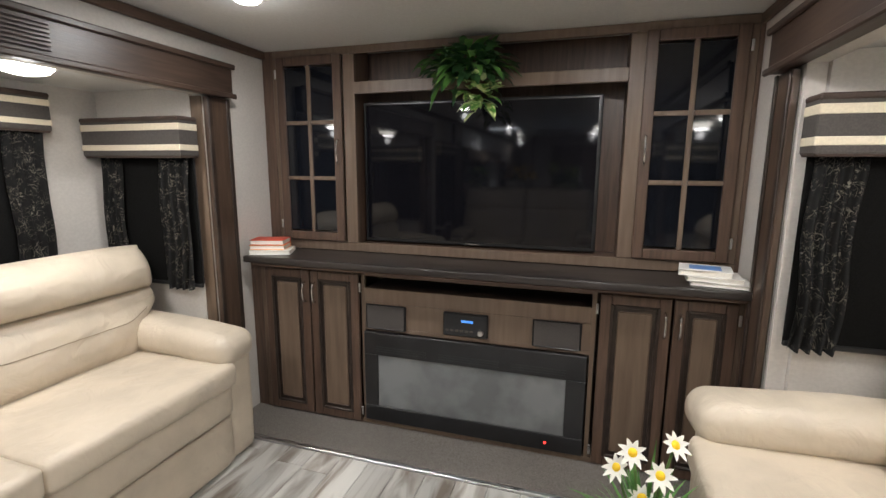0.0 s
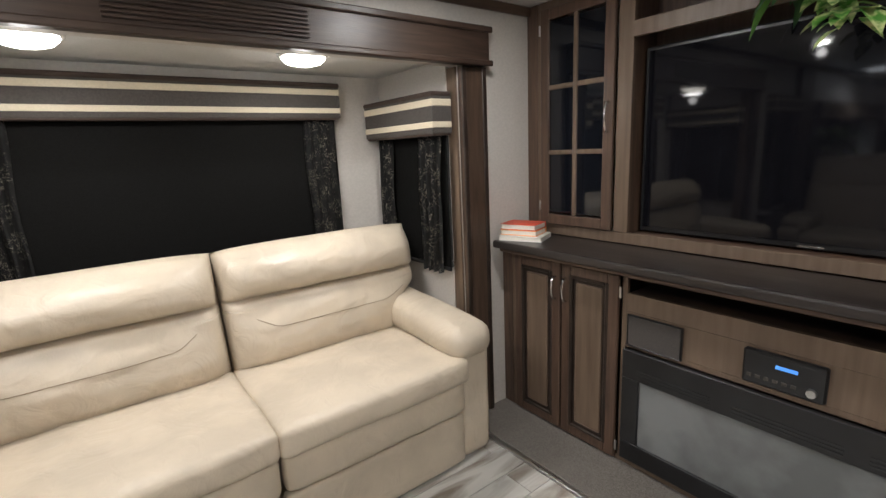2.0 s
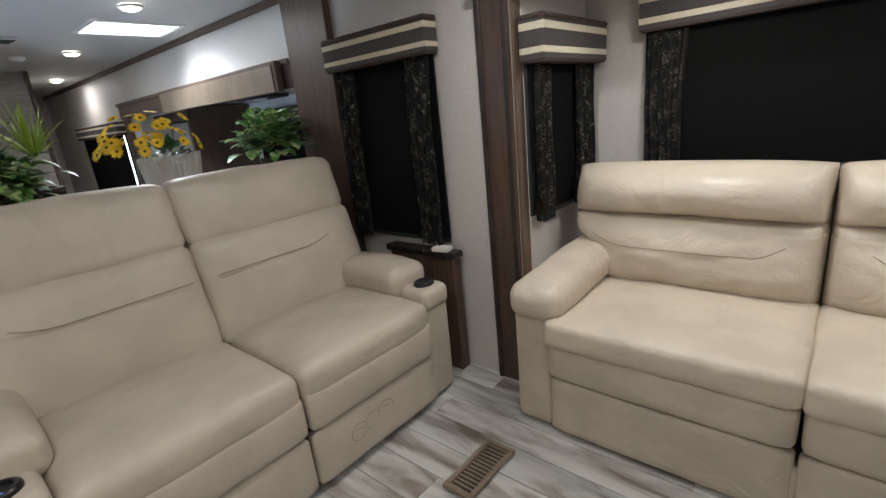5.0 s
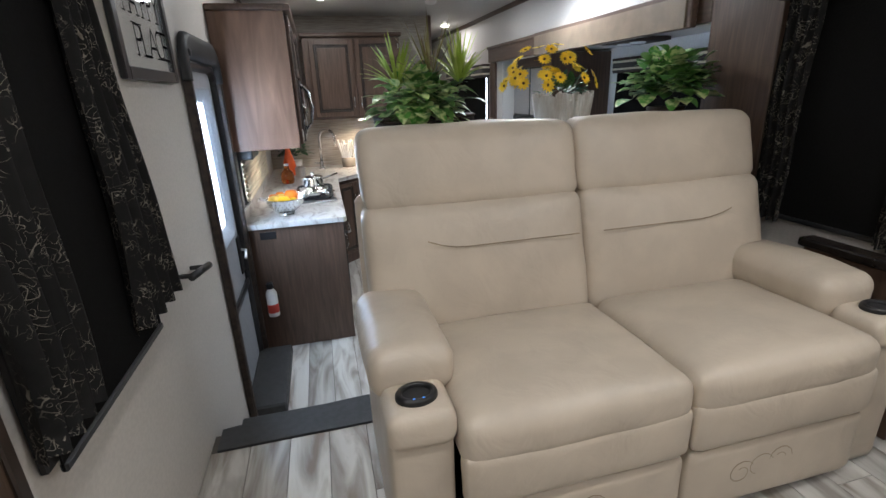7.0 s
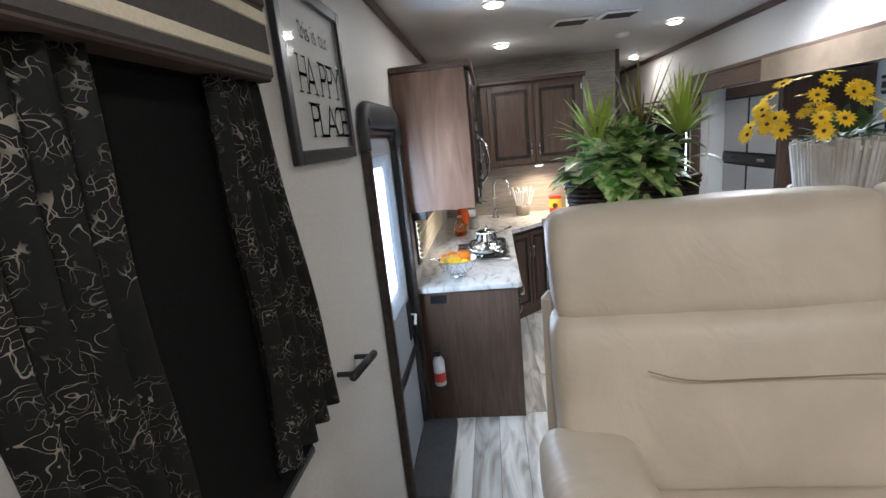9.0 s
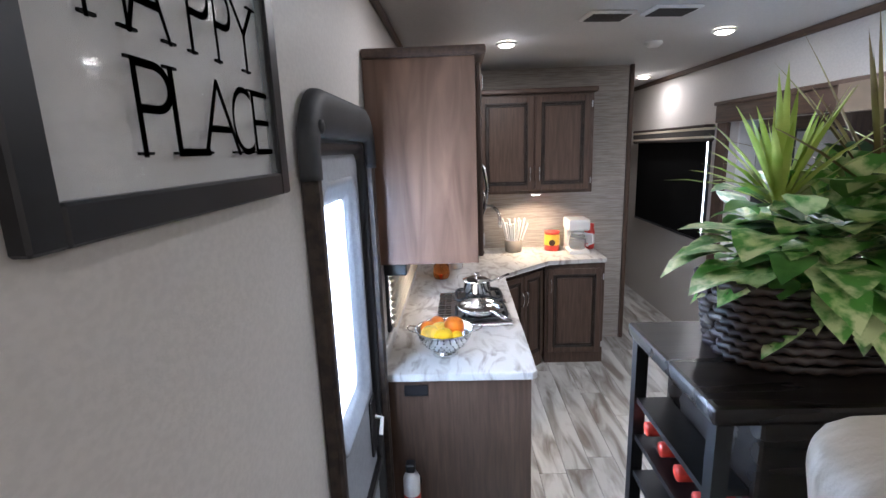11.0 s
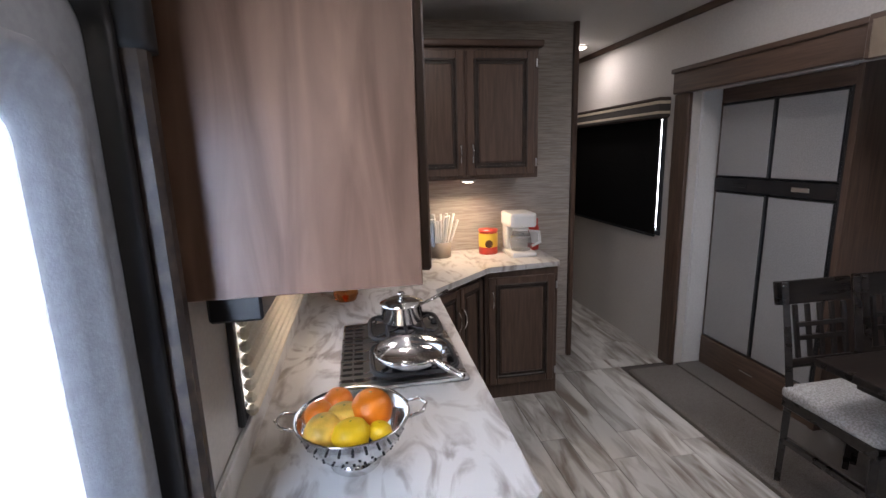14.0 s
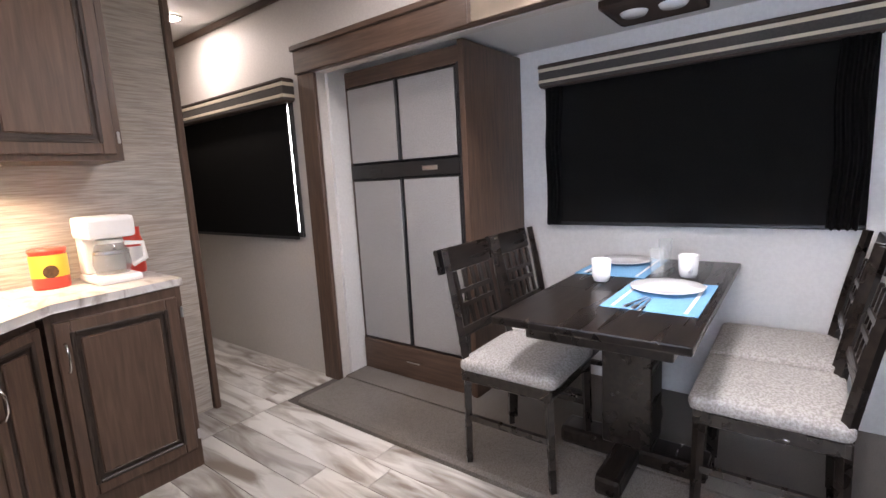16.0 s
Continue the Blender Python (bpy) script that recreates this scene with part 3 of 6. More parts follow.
def hinge(parent, x, y, z):
    return part("hinge", box(x - 0.006, y - 0.006, z - 0.025, x + 0.006, y, z + 0.025, bevel=0.003), steel, parent)


def door(parent, x0, x1, z0, z1, y, pull_x=None, pull_z=None, hinge_x=None, pale=panel_wood, fw=0.05):
    """A raised-panel door whose back lies on y."""
    bm = bmesh.new()
    f = y - 0.02
    box(x0, f, z0, x0 + fw, y, z1, bm=bm, bevel=0.004)
    box(x1 - fw, f, z0, x1, y, z1, bm=bm, bevel=0.004)
    box(x0 + fw, f, z0, x1 - fw, y, z0 + fw, bm=bm, bevel=0.004)
    box(x0 + fw, f, z1 - fw, x1 - fw, y, z1, bm=bm, bevel=0.004)
    d = part("door", bm, wood_v, parent)
    part("bead", moulding(x0 + fw - 0.006, x1 - fw + 0.006, z0 + fw - 0.006, z1 - fw + 0.006, y - 0.024, 0.016), glaze, d)
    part("panel", box(x0 + fw, y - 0.01, z0 + fw, x1 - fw, y, z1 - fw), glaze, d, "dark glazed panel border")
    part("panel_field", box(x0 + fw + 0.026, y - 0.016, z0 + fw + 0.026, x1 - fw - 0.026, y - 0.009, z1 - fw - 0.026, bevel=0.006), pale, d)
    if pull_x is not None:
        pull(d, pull_x, f, pull_z)
    if hinge_x is not None:
        hinge(d, hinge_x, f, z0 + 0.07)
        hinge(d, hinge_x, f, z1 - 0.07)
    return d


def moulding(x0, x1, z0, z1, y, w):
    bm = bmesh.new()
    box(x0, y, z0, x0 + w, y + 0.014, z1, bm=bm, bevel=0.004)
    box(x1 - w, y, z0, x1, y + 0.014, z1, bm=bm, bevel=0.004)
    box(x0 + w, y, z0, x1 - w, y + 0.014, z0 + w, bm=bm, bevel=0.004)
    box(x0 + w, y, z1 - w, x1 - w, y + 0.014, z1, bm=bm, bevel=0.004)
    return bm


# ---- entertainment centre ----
YL, YU = 2.0, 2.2
ec = thing("entertainment_centre", (0.035, 0, 0), 0, "wall-wide dark stained wood entertainment centre with glass doors", "cabinet")
bm = bmesh.new()
# lower face frame with openings
for b in ((-1.205, 0.0, 1.205, 0.035), (-1.205, 0.865, 1.205, 0.898), (-1.205, 0.036, -1.175, 0.864), (1.175, 0.036, 1.205, 0.864), (-0.575, 0.036, -0.556, 0.864), (0.6, 0.036, 0.62, 0.864),
          (-0.555, 0.555, 0.599, 0.575), (-0.555, 0.71, 0.599, 0.785), (-0.555, 0.576, 0.599, 0.709), (-0.555, 0.85, 0.599, 0.864)):
    box(b[0], YL, b[1], b[2], YL + 0.02, b[3], bm=bm)
part("face_frame", bm, panel_wood, ec)
part("lower_body", box(-1.205, YL + 0.3, 0.0, 1.205, YR - 0.002, 0.898), glaze, ec)
for x in (-1.205, 1.178):
    part("side_panel", box(x, YL + 0.021, 0, x + 0.02, YL + 0.299, 0.898), wood_v, ec)
for z0, z1, y0 in ((0.0, 0.898, YL), (0.94, C - 0.002, YU)):
    part("filler_strip", box(1.206, y0, z0, XE - 0.037, y0 + 0.018, z1), wood_v, ec)
    part("filler_strip", box(-XW - 0.033, y0, z0, -1.206, y0 + 0.018, z1), wood_v, ec)
part("slot_shelf", box(-0.555, YL + 0.021, 0.77, 0.599, YL + 0.3, 0.784), glaze, ec)
for x0, x1, px in ((-1.17, -0.885, -0.91), (-0.875, -0.585, -0.85)):
    door(ec, x0, x1, 0.02, 0.86, YL, px, 0.74, x1 + 0.012 if px > -0.88 else None)
for x0, x1, px in ((0.635, 0.93, 0.905), (0.94, 1.235 - 0.05, 0.965)):
    door(ec, x0, x1, 0.02, 0.86, YL, px, 0.74, x0 - 0.012 if px < 0.93 else x1 + 0.006)
part("mantel", box(-1.23, 1.885, 0.9, 1.215, YU - 0.002, 0.938, bevel=0.01, seg=2), mantel_wood, ec, "black-brown mantel shelf")
part("mantel_lip", box(-1.196, 1.9, 0.885, 1.196, YL - 0.001, 0.899, bevel=0.004), wood_h, ec)
# upper
bm = bmesh.new()
for b in ((-1.205, 0.94, 1.205, 0.99), (-1.205, 2.018, 1.205, C - 0.002), (-1.205, 0.991, -1.175, 2.017), (1.175, 0.991, 1.205, 2.017), (-0.76, 0.991, -0.69, 2.017), (0.70, 0.991, 0.77, 2.017), (-0.699, 1.81, 0.699, 1.872)):
    box(b[0], YU, b[1], b[2], YU + 0.022, b[3], bm=bm, bevel=0.002)
part("face_frame", bm, panel_wood, ec)
part("niche_back", box(-0.72, YU + 0.2, 0.94, 0.72, YU + 0.22, C - 0.002), wood_v, ec)
for x in (-0.72, 0.7):
    part("niche_side", box(x, YU + 0.023, 0.94, x + 0.02, YU + 0.199, C - 0.002), wood_v, ec)
for z in (0.96, 1.848):
    part("niche_shelf", box(-0.699, YU + 0.023, z, 0.699, YU + 0.199, z + 0.022), wood_h, ec)
for s in (-1, 1):
    x0, x1 = (-1.172, -0.765) if s < 0 else (0.765, 1.172)
    z0, z1 = 0.995, 2.02
    bm = bmesh.new()
    f, b = YU - 0.02, YU
    for q in ((x0, z0, x0 + 0.05, z1), (x1 - 0.05, z0, x1, z1), (x0 + 0.05, z0, x1 - 0.05, z0 + 0.05), (x0 + 0.05, z1 - 0.05, x1 - 0.05, z1)):
        box(q[0], f, q[1], q[2], b, q[3], bm=bm, bevel=0.004)
    d = part("glass_door", bm, wood_v, ec, "muntined glass door")
    mid = (x0 + x1) / 2
    part("muntin", box(mid - 0.011, f + 0.002, z0 + 0.05, mid + 0.011, b - 0.002, z1 - 0.05, bevel=0.003), panel_wood, d)
    for i in (1, 2):
        z = z0 + 0.05 + (z1 - z0 - 0.1) * i / 3
        for a0, a1 in ((x0 + 0.05, mid - 0.012), (mid + 0.012, x1 - 0.05)):
            part("muntin", box(a0, f + 0.003, z - 0.011, a1, b - 0.002, z + 0.011, bevel=0.003), panel_wood, d)
    for i in range(3):
        for a0, a1 in ((x0 + 0.05, mid - 0.011), (mid + 0.011, x1 - 0.05)):
            h = (z1 - z0 - 0.1) / 3
            part("pane", box(a0, f + 0.012, z0 + 0.05 + h * i + 0.011, a1, f + 0.015, z0 + 0.05 + h * (i + 1) - 0.011), smoke, d)
    pull(d, x1 - 0.022 if s < 0 else x0 + 0.022, f, 1.5, 0.13)
    hx = x0 - 0.006 if s < 0 else x1 + 0.006
    hinge(d, hx, f + 0.006, z0 + 0.09)
    hinge(d, hx, f + 0.006, z1 - 0.09)

# TV
tv = thing("television", (0.035, 0, 0), 0, "large black flat television in the cabinet niche, switched off", "television")
part("bezel", box(-0.69, 2.3, 0.99, 0.6, 2.345, 1.775, bevel=0.006), black, tv)
part("screen", box(-0.672, 2.2955, 1.012, 0.582, 2.3, 1.758), screen, tv)
part("badge", box(-0.085, 2.2945, 0.997, -0.005, 2.299, 1.004), steel, tv)
# fireplace
fp = thing("electric_fireplace", (0.031, 0, 0), 0, "black framed electric fireplace insert, unlit, in cabinet", "fireplace")
bm = bmesh.new()
for b in ((-0.55, 0.045, 0.595, 0.13), (-0.55, 0.425, 0.595, 0.55), (-0.55, 0.131, -0.475, 0.424), (0.505, 0.131, 0.595, 0.424)):
    box(b[0], YL - 0.022, b[1], b[2], YL - 0.001, b[3], bm=bm, bevel=0.002)
part("frame", bm, black, fp)
part("glass", box(-0.475, YL - 0.012, 0.13, 0.505, YL - 0.008, 0.425), fire_glass, fp, "dull grey glass front")
part("ember_bed", box(-0.47, YL - 0.0075, 0.132, 0.5, YL - 0.002, 0.2, bevel=0.002), ember, fp)
for x0, x1 in ((-0.48, -0.2), (-0.13, 0.18), (0.24, 0.5)):
    bm = bmesh.new()
    for i in range(3):
        box(x0, YL - 0.026, 0.442 + i * 0.013, x1, YL - 0.0225, 0.449 + i * 0.013, bm=bm)
    part("vent", bm, black_soft, fp)
part("pilot_light", spin([(0, -0.003), (0.006, -0.003), (0.006, 0.0), (0, 0.001)], 12, m=pose(0.42, YL - 0.024, 0.085, 90)), led_r, fp)
# radio and speakers
rd = thing("car_stereo", (0.038, YL, 0.64), 0, "black stereo head unit with blue display set in cabinet", "stereo")
part("faceplate", box(-0.115, -0.02, -0.06, 0.115, -0.001, 0.062, bevel=0.006), black, rd)
part("display", box(-0.02, -0.0215, 0.016, 0.04, -0.0205, 0.028), led_b, rd)
part("disc_slot", box(-0.09, -0.022, 0.045, 0.09, -0.0205, 0.05), black_soft, rd)
part("knob", spin([(0, 0), (0.014, 0), (0.013, 0.012), (0, 0.013)], 16, m=pose(0.08, -0.02, -0.03, 90)), steel, rd)
for i in range(6):
    part("button", box(-0.1 + i * 0.025, -0.0225, -0.035, -0.085 + i * 0.025, -0.0205, -0.022, bevel=0.001), grey_cloth, rd)
sp = thing("speaker", (-0.397, YL, 0.635), 0, "black cloth covered speaker grille set in cabinet", "speaker", "cabinet speakers")
part("grille", box(-0.11, -0.014, -0.065, 0.11, -0.001, 0.065, bevel=0.005), grey_cloth, sp)
part("trim_frame", moulding(-0.113, 0.113, -0.068, 0.068, -0.0165, 0.008), black, sp)
copy_thing(sp, pose(0.482, YL, 0.64))


# ---- books ----
def book(at, turn, size, cover, label, tilt=0, mark=None):
    ob = thing("book", at, turn, label, "book", "books on the mantel")
    w, d, h = size
    part("cover", merge(merge(box(-w / 2, -d / 2, 0, w / 2, d / 2, 0.003, bevel=0.001), box(-w / 2, -d / 2, h - 0.003, w / 2, d / 2, h, bevel=0.001)), box(-w / 2, d / 2 - 0.004, 0.002, w / 2, d / 2, h - 0.002)), cover, ob)
    part("page_block", box(-w / 2 + 0.004, -d / 2 + 0.004, 0.003, w / 2 - 0.004, d / 2 - 0.005, h - 0.003), paper, ob, "cream page block")
    if mark:
        part("cover_print", box(-w * 0.3, -d * 0.3, h, w * 0.3, d * 0.3, h + 0.0008), mark, ob)
    return ob


book_o = mat("orange cover", (0.75, 0.28, 0.06), 0.5)
book_r = mat("red cover", (0.6, 0.09, 0.05), 0.5)
book_w = mat("white cover", (0.7, 0.68, 0.64), 0.5)
book_b = mat("blue cover", (0.1, 0.22, 0.5), 0.4)
book((-1.1, 2.02, 0.9385), 24, (0.22, 0.16, 0.024), book_w, "white covered book lying on the mantel")
book((-1.115, 2.025, 0.963), 20, (0.19, 0.14, 0.026), book_o, "orange covered book stacked on a white book")
book((-1.115, 2.025, 0.9895), 18, (0.185, 0.135, 0.028), book_r, "red covered book on top of stack")
book((1.135, 2.0, 0.9385), -8, (0.22, 0.16, 0.018), book_w, "white covered book lying on the mantel")
book((1.11, 2.0, 0.957), -4, (0.21, 0.155, 0.02), book_w, "white covered book in a stack")
book((1.08, 2.005, 0.9775), -10, (0.2, 0.15, 0.026), book_w, "white and blue covered book on top of stack", mark=book_b)


# ---- sofas ----
def pillow_point(u, v, width, ear, outer, back=False):
    """A point of a pillow back: u across, v up; a lumbar swell below a head roll, narrower between the arms."""
    edge = math.sqrt(max(0.0, 1 - abs(2 * u - 1) ** 5)) * math.sqrt(max(0.0, 1 - abs(2 * v - 1) ** 7))
    swell = 0.075 + (0.055 * math.sin(math.pi * v / 0.6) ** 0.6 if v < 0.6 else 0.08 * math.sin(math.pi * (v - 0.6) / 0.4) ** 0.5) - 0.022 * math.exp(-((v - 0.6) / 0.018) ** 2)
    t = (u if outer > 0 else 1 - u)
    for cu, cv, du, dv, slope, deep in ((0.1, 0.47, 0.035, 0.16, 0.5, 0.018), (0.17, 0.5, 0.03, 0.12, 0.7, 0.013), (0.93, 0.5, 0.03, 0.13, -0.5, 0.014), (0.88, 0.64, 0.02, 0.09, -0.25, 0.016),
                                        (0.45, 0.62, 0.018, 0.07, 0.1, 0.012), (0.62, 0.06, 0.03, 0.09, 0.3, 0.012), (0.3, 0.08, 0.035, 0.09, -0.3, 0.01), (0.78, 0.12, 0.03, 0.1, 0.5, 0.012)):
        off = t - cu - slope * (v - cv) * 0.4
        swell -= deep * math.exp(-(off / du) ** 2 - ((v - cv) / dv) ** 2)
    swell += 0.012 * noise.noise(Vector((u * 5 + outer * 7, v * 4, 1.3))) + 0.005 * noise.noise(Vector((u * 14, v * 12, outer * 3.0)))
    y = 0.05 * edge if back else -swell * edge
    trim = ear / (1 + math.exp((v - 0.36) * 30))
    x = (u - 0.5) * width
    x -= outer * trim * (t ** 2)
    z = 0.525 * v - 0.012 * (2 * u - 1) ** 4 * (1 if v > 0.5 else -1)
    return Vector((x, y + 0.24 * z, z))


def pillow_back(width, ear, outer, nu=40, nv=60):
    bm = bmesh.new()
    for back in (False, True):
        vs = [[bm.verts.new(pillow_point(i / nu, k / nv, width, ear, outer, back)) for i in range(nu + 1)] for k in range(nv + 1)]
        for p, q in zip(vs, vs[1:]):
            for i in range(nu):
                bm.faces.new((p[i], p[i + 1], q[i + 1], q[i]))
    bmesh.ops.remove_doubles(bm, verts=bm.verts[:], dist=0.0004)
    return bm


def sofa():
    """A two-seat sofa facing local -y, base on z = 0, its front on y = 0."""
    ob = thing("sofa", (0, 0, 0), 0, "cream leather two-seat sofa with pillow backs in slide-out", "sofa", "slide-out sofas")
    w = 0.965
    part("base", box(-w + 0.16, 0.02, 0.012, w - 0.16, 0.75, 0.2, bevel=0.012), leather, ob)
    for s in (-1, 1):
        part("base_panel", moved(cushion((w - 0.17, 0.06, 0.24), 0.02, (0, 0.006, 0), 8, 0.003, s), pose(s * (w - 0.16) / 2, 0.035, 0.135)), leather, ob, "", True)
        part("front_panel", moved(cushion((w - 0.17, 0.09, 0.16), 0.035, (0, 0.014, 0.004), 10, 0.005, s * 3), pose(s * (w - 0.16) / 2, 0.03, 0.345)), leather, ob, "", True)
        part("seat_cushion", moved(cushion((w - 0.155, 0.63, 0.115), 0.03, (0, 0.01, 0.02), 18, 0.007, s * 7), pose(s * (w - 0.16) / 2, 0.28, 0.47)), leather, ob, "smooth cream seat cushion", True)
        bw = w - 0.008
        at = Vector((s * (bw / 2 + 0.001), 0.565, 0.5))
        b = part("back_cushion", moved(pillow_back(bw, 0.11, s), Matrix.Translation(at)), leather, ob, "plump two-tier pillow back with creases", True)
        line = [pillow_point(u, 0.36 + (0.09 * (abs(u - 0.5) - 0.3) / 0.1 if abs(u - 0.5) > 0.3 else 0.0), bw, 0.11, s) + at + Vector((0, -0.0015, 0)) for u in [0.12 + 0.76 * i / 24 for i in range(25)]]
        part("seam", tube(line, 0.0015, 5), seam, b)
        a = part("arm", moved(cushion((0.165, 0.76, 0.54), 0.03, (0.006, 0.006, 0), 10, 0.004, s * 5), pose(s * (w - 0.0825), 0.4, 0.282)), leather, ob, "", True)
        part("arm_pad", moved(cushion((0.225, 0.78, 0.15), 0.062, (0.004, 0.012, 0.016), 20, 0.01, s * 13), pose(s * (w - 0.108), 0.37, 0.59, 3)), leather, a, "rounded padded arm top", True)
        part("foot", box(s * (w - 0.1) - 0.03, 0.06, 0, s * (w - 0.1) + 0.03, 0.12, 0.014), black, ob)
    part("back", box(-w + 0.02, 0.72, 0.015, w - 0.02, 0.8, 0.82, bevel=0.03, seg=2), leather, ob)
    return ob


so = sofa()
so.matrix_basis = pose(-0.955, 0.68, 0.0, 0, 0, 90)
copy_thing(so, pose(1.0, 0.68, 0.0, 0, 0, -90))


def loveseat():
    """A reclining loveseat facing local -y, front on y = 0."""
    ob = thing("reclining_loveseat", (0, 0, 0), 0, "beige leather reclining loveseat with cup holders facing the television", "loveseat")
    w = 0.845
    inner = w - 0.17
    part("base", box(-w + 0.02, 0.03, 0.01, w - 0.02, 0.92, 0.16, bevel=0.012), black_soft, ob)
    for s in (-1, 1):
        x = s * inner / 2
        part("footrest", moved(cushion((inner - 0.01, 0.08, 0.16), 0.03, (0, 0.01, 0), 10, 0.004, s), pose(x, -0.005, 0.34)), leather2, ob, "", True)
        part("footrest_panel", moved(cushion((inner - 0.01, 0.07, 0.22), 0.025, (0, 0.006, 0), 10, 0.003, s * 2), pose(x, 0.005, 0.145)), leather2, ob, "lower panel with stitched scroll", True)
        part("seat_cushion", moved(cushion((inner - 0.005, 0.68, 0.14), 0.05, (0, 0.012, 0.035), 16, 0.005, s * 3), pose(x, 0.3, 0.44)), leather2, ob, "domed beige seat cushion", True)
        b = part("back_cushion", moved(cushion((inner + 0.14, 0.19, 0.44), 0.05, (0, 0.035, 0.0), 16, 0.006, s * 5, 0.33), pose(s * (inner + 0.14) / 2, 0.79, 0.66)), leather2, ob, "", True)
        part("headrest", moved(cushion((inner + 0.13, 0.17, 0.26), 0.05, (0.002, 0.02, 0.008), 20, 0.011, s * 9, 0.33), pose(s * (inner + 0.13) / 2, 0.908, 0.985)), leather2, b, "", True)
        xs = [s * (0.05 + 0.56 * i / 12) for i in range(13)]
        part("seam", tube([(q, 0.679, 0.745 + (0.03 * ((i - 9) / 3) ** 2 if i > 9 else 0)) for i, q in enumerate(xs)], 0.002, 6), seam, b)
        ax = s * (w - 0.085)
        a = part("arm", moved(cushion((0.17, 0.86, 0.5), 0.025, (0.004, 0.004, 0), 10, 0.003, s), pose(ax, 0.45, 0.26)), leather2, ob, "", True)
        part("arm_pad", moved(cushion((0.235, 0.56, 0.135), 0.05, (0.006, 0.012, 0.024), 16, 0.008, s * 4), pose(ax - s * 0.01, 0.465, 0.55)), leather2, a, "rounded arm pad", True)
        part("cup_shelf", moved(cushion((0.175, 0.2, 0.1), 0.035, (0, 0.004, 0.004), 10, 0.002, s * 6), pose(ax, 0.1, 0.49)), leather2, a, "", True)
        c = part("cup_holder", spin([(0.036, 0.545), (0.037, 0.555), (0.04, 0.559), (0.05, 0.558), (0.054, 0.552), (0.054, 0.538)], 28, m=pose(ax, 0.095, 0.0)), black, a, "round black cup holder with blue light", True)
        part("cup_floor", spin([(0, 0.5485), (0.0365, 0.5485)], 28, m=pose(ax, 0.095, 0.0)), black_soft, c)
        for k in (-1, 1):
            part("touch_light", spin([(0, 0.5595), (0.0035, 0.5595)], 8, m=pose(ax + k * 0.012, 0.055, 0.0)), led_b, c)
    # stitched scrolls on the lower panels
    for x0 in (-0.45, 0.2):
        for k in range(3):
            pts = [(x0 + 0.07 * k + 0.05 * math.cos(a * 0.5) * (1 - a / 26), -0.034, 0.15 + 0.045 * math.sin(a * 0.5) * (1 - a / 26) + 0.01 * k) for a in range(18)]
            part("stitching", tube(pts, 0.0016, 5), seam, ob)
    part("back_shell", box(-w + 0.02, 0.94, 0.02, w - 0.02, 1.0, 0.9, bevel=0.02), leather2, ob)
    return ob


ls = loveseat()
ls.matrix_basis = pose(-0.19, -0.665, 0.0, 0, 0, 180) @ Matrix.Diagonal((0.99, 0.8, 1.04, 1))


# ---- lamps ----
def puck(at, watts, label="round glowing ceiling light with white rim", r=0.075, group="ceiling lights", colour=WARM, name="ceiling_light"):
    ob = thing(name, at, 0, label, "light", group)
    part("rim", spin([(r, 0.0), (r + 0.012, -0.004), (r + 0.01, -0.014), (r - 0.004, -0.016)], 32), white, ob, "", True)
    k = 0.05 if r > 0.08 else 0.031
    part("lens", spin([(r - 0.002, -0.012), (r * 0.93, -k * 0.5), (r * 0.75, -k * 0.78), (r * 0.4, -k * 0.95), (0, -k)], 32), bulb, ob, "", True)
    lamp("lamp_glow", (at[0], at[1], at[2] - k - 0.012), watts, colour, r * 1.5, 180)
    bulb_lamp("lamp_halo", (at[0], at[1], at[2] - 0.11), watts * 0.09, colour, 0.03)
    return ob


for s in (-1, 1):
    puck((s * 1.42, 0.24, 1.795), 4.5, r=0.09)
    puck((s * 1.42, 1.09, 1.795), 4.5, r=0.09)
for x, y, w in ((-0.69, 1.42, 7.5), (0.69, 1.42, 7.5), (-0.69, -0.1, 9), (0.69, -0.1, 9), (-0.62, -2.46, 5.5), (0.66, -2.95, 6), (-0.7, -4.12, 2.2), (0.585, -4.24, 6.5), (-0.96, -6.02, 6.5)):
    puck((x, y, C - 0.002), w, r=0.055)
# skylight panel
sk = thing("skylight", (-0.8, -3.07, C - 0.002), 0, "bright rectangular white skylight panel in the ceiling", "skylight", kind="structure")
part("frame", moved(moulding(-0.28, 0.28, -0.22, 0.22, -0.007, 0.03), pose(0, 0, -0.008, 90)), white, sk)
part("diffuser", box(-0.25, -0.19, -0.006, 0.25, 0.19, -0.001), day, sk)
lamp("skylight_glow", (-0.8, -3.07, C - 0.03), 18, (0.9, 0.95, 1.0), 0.4)
for x, y in ((0.13, -3.68), (-0.17, -3.63)):
    v = thing("ceiling_vent", (x, y, C - 0.002), 8, "grey slatted air vent in the ceiling", "vent", "ceiling vents")
    part("frame", box(-0.125, -0.085, -0.014, 0.125, 0.085, 0, bevel=0.008), white, v)
    for i in range(8):
        part("slat", box(-0.1, -0.066 + i * 0.017, -0.018, 0.1, -0.056 + i * 0.017, -0.013), grey_cloth, v)
sm = thing("smoke_alarm", (-0.4, -4.41, C - 0.002), 0, "small round white smoke alarm on the ceiling", "alarm")
part("housing", spin([(0.055, 0), (0.055, -0.015), (0.035, -0.03), (0, -0.031)], 24), white, sm, "", True)
dl = thing("dinette_light", (-1.66, -3.14, 1.598), 0, "brown square ceiling fixture with two round lights above dinette", "light")
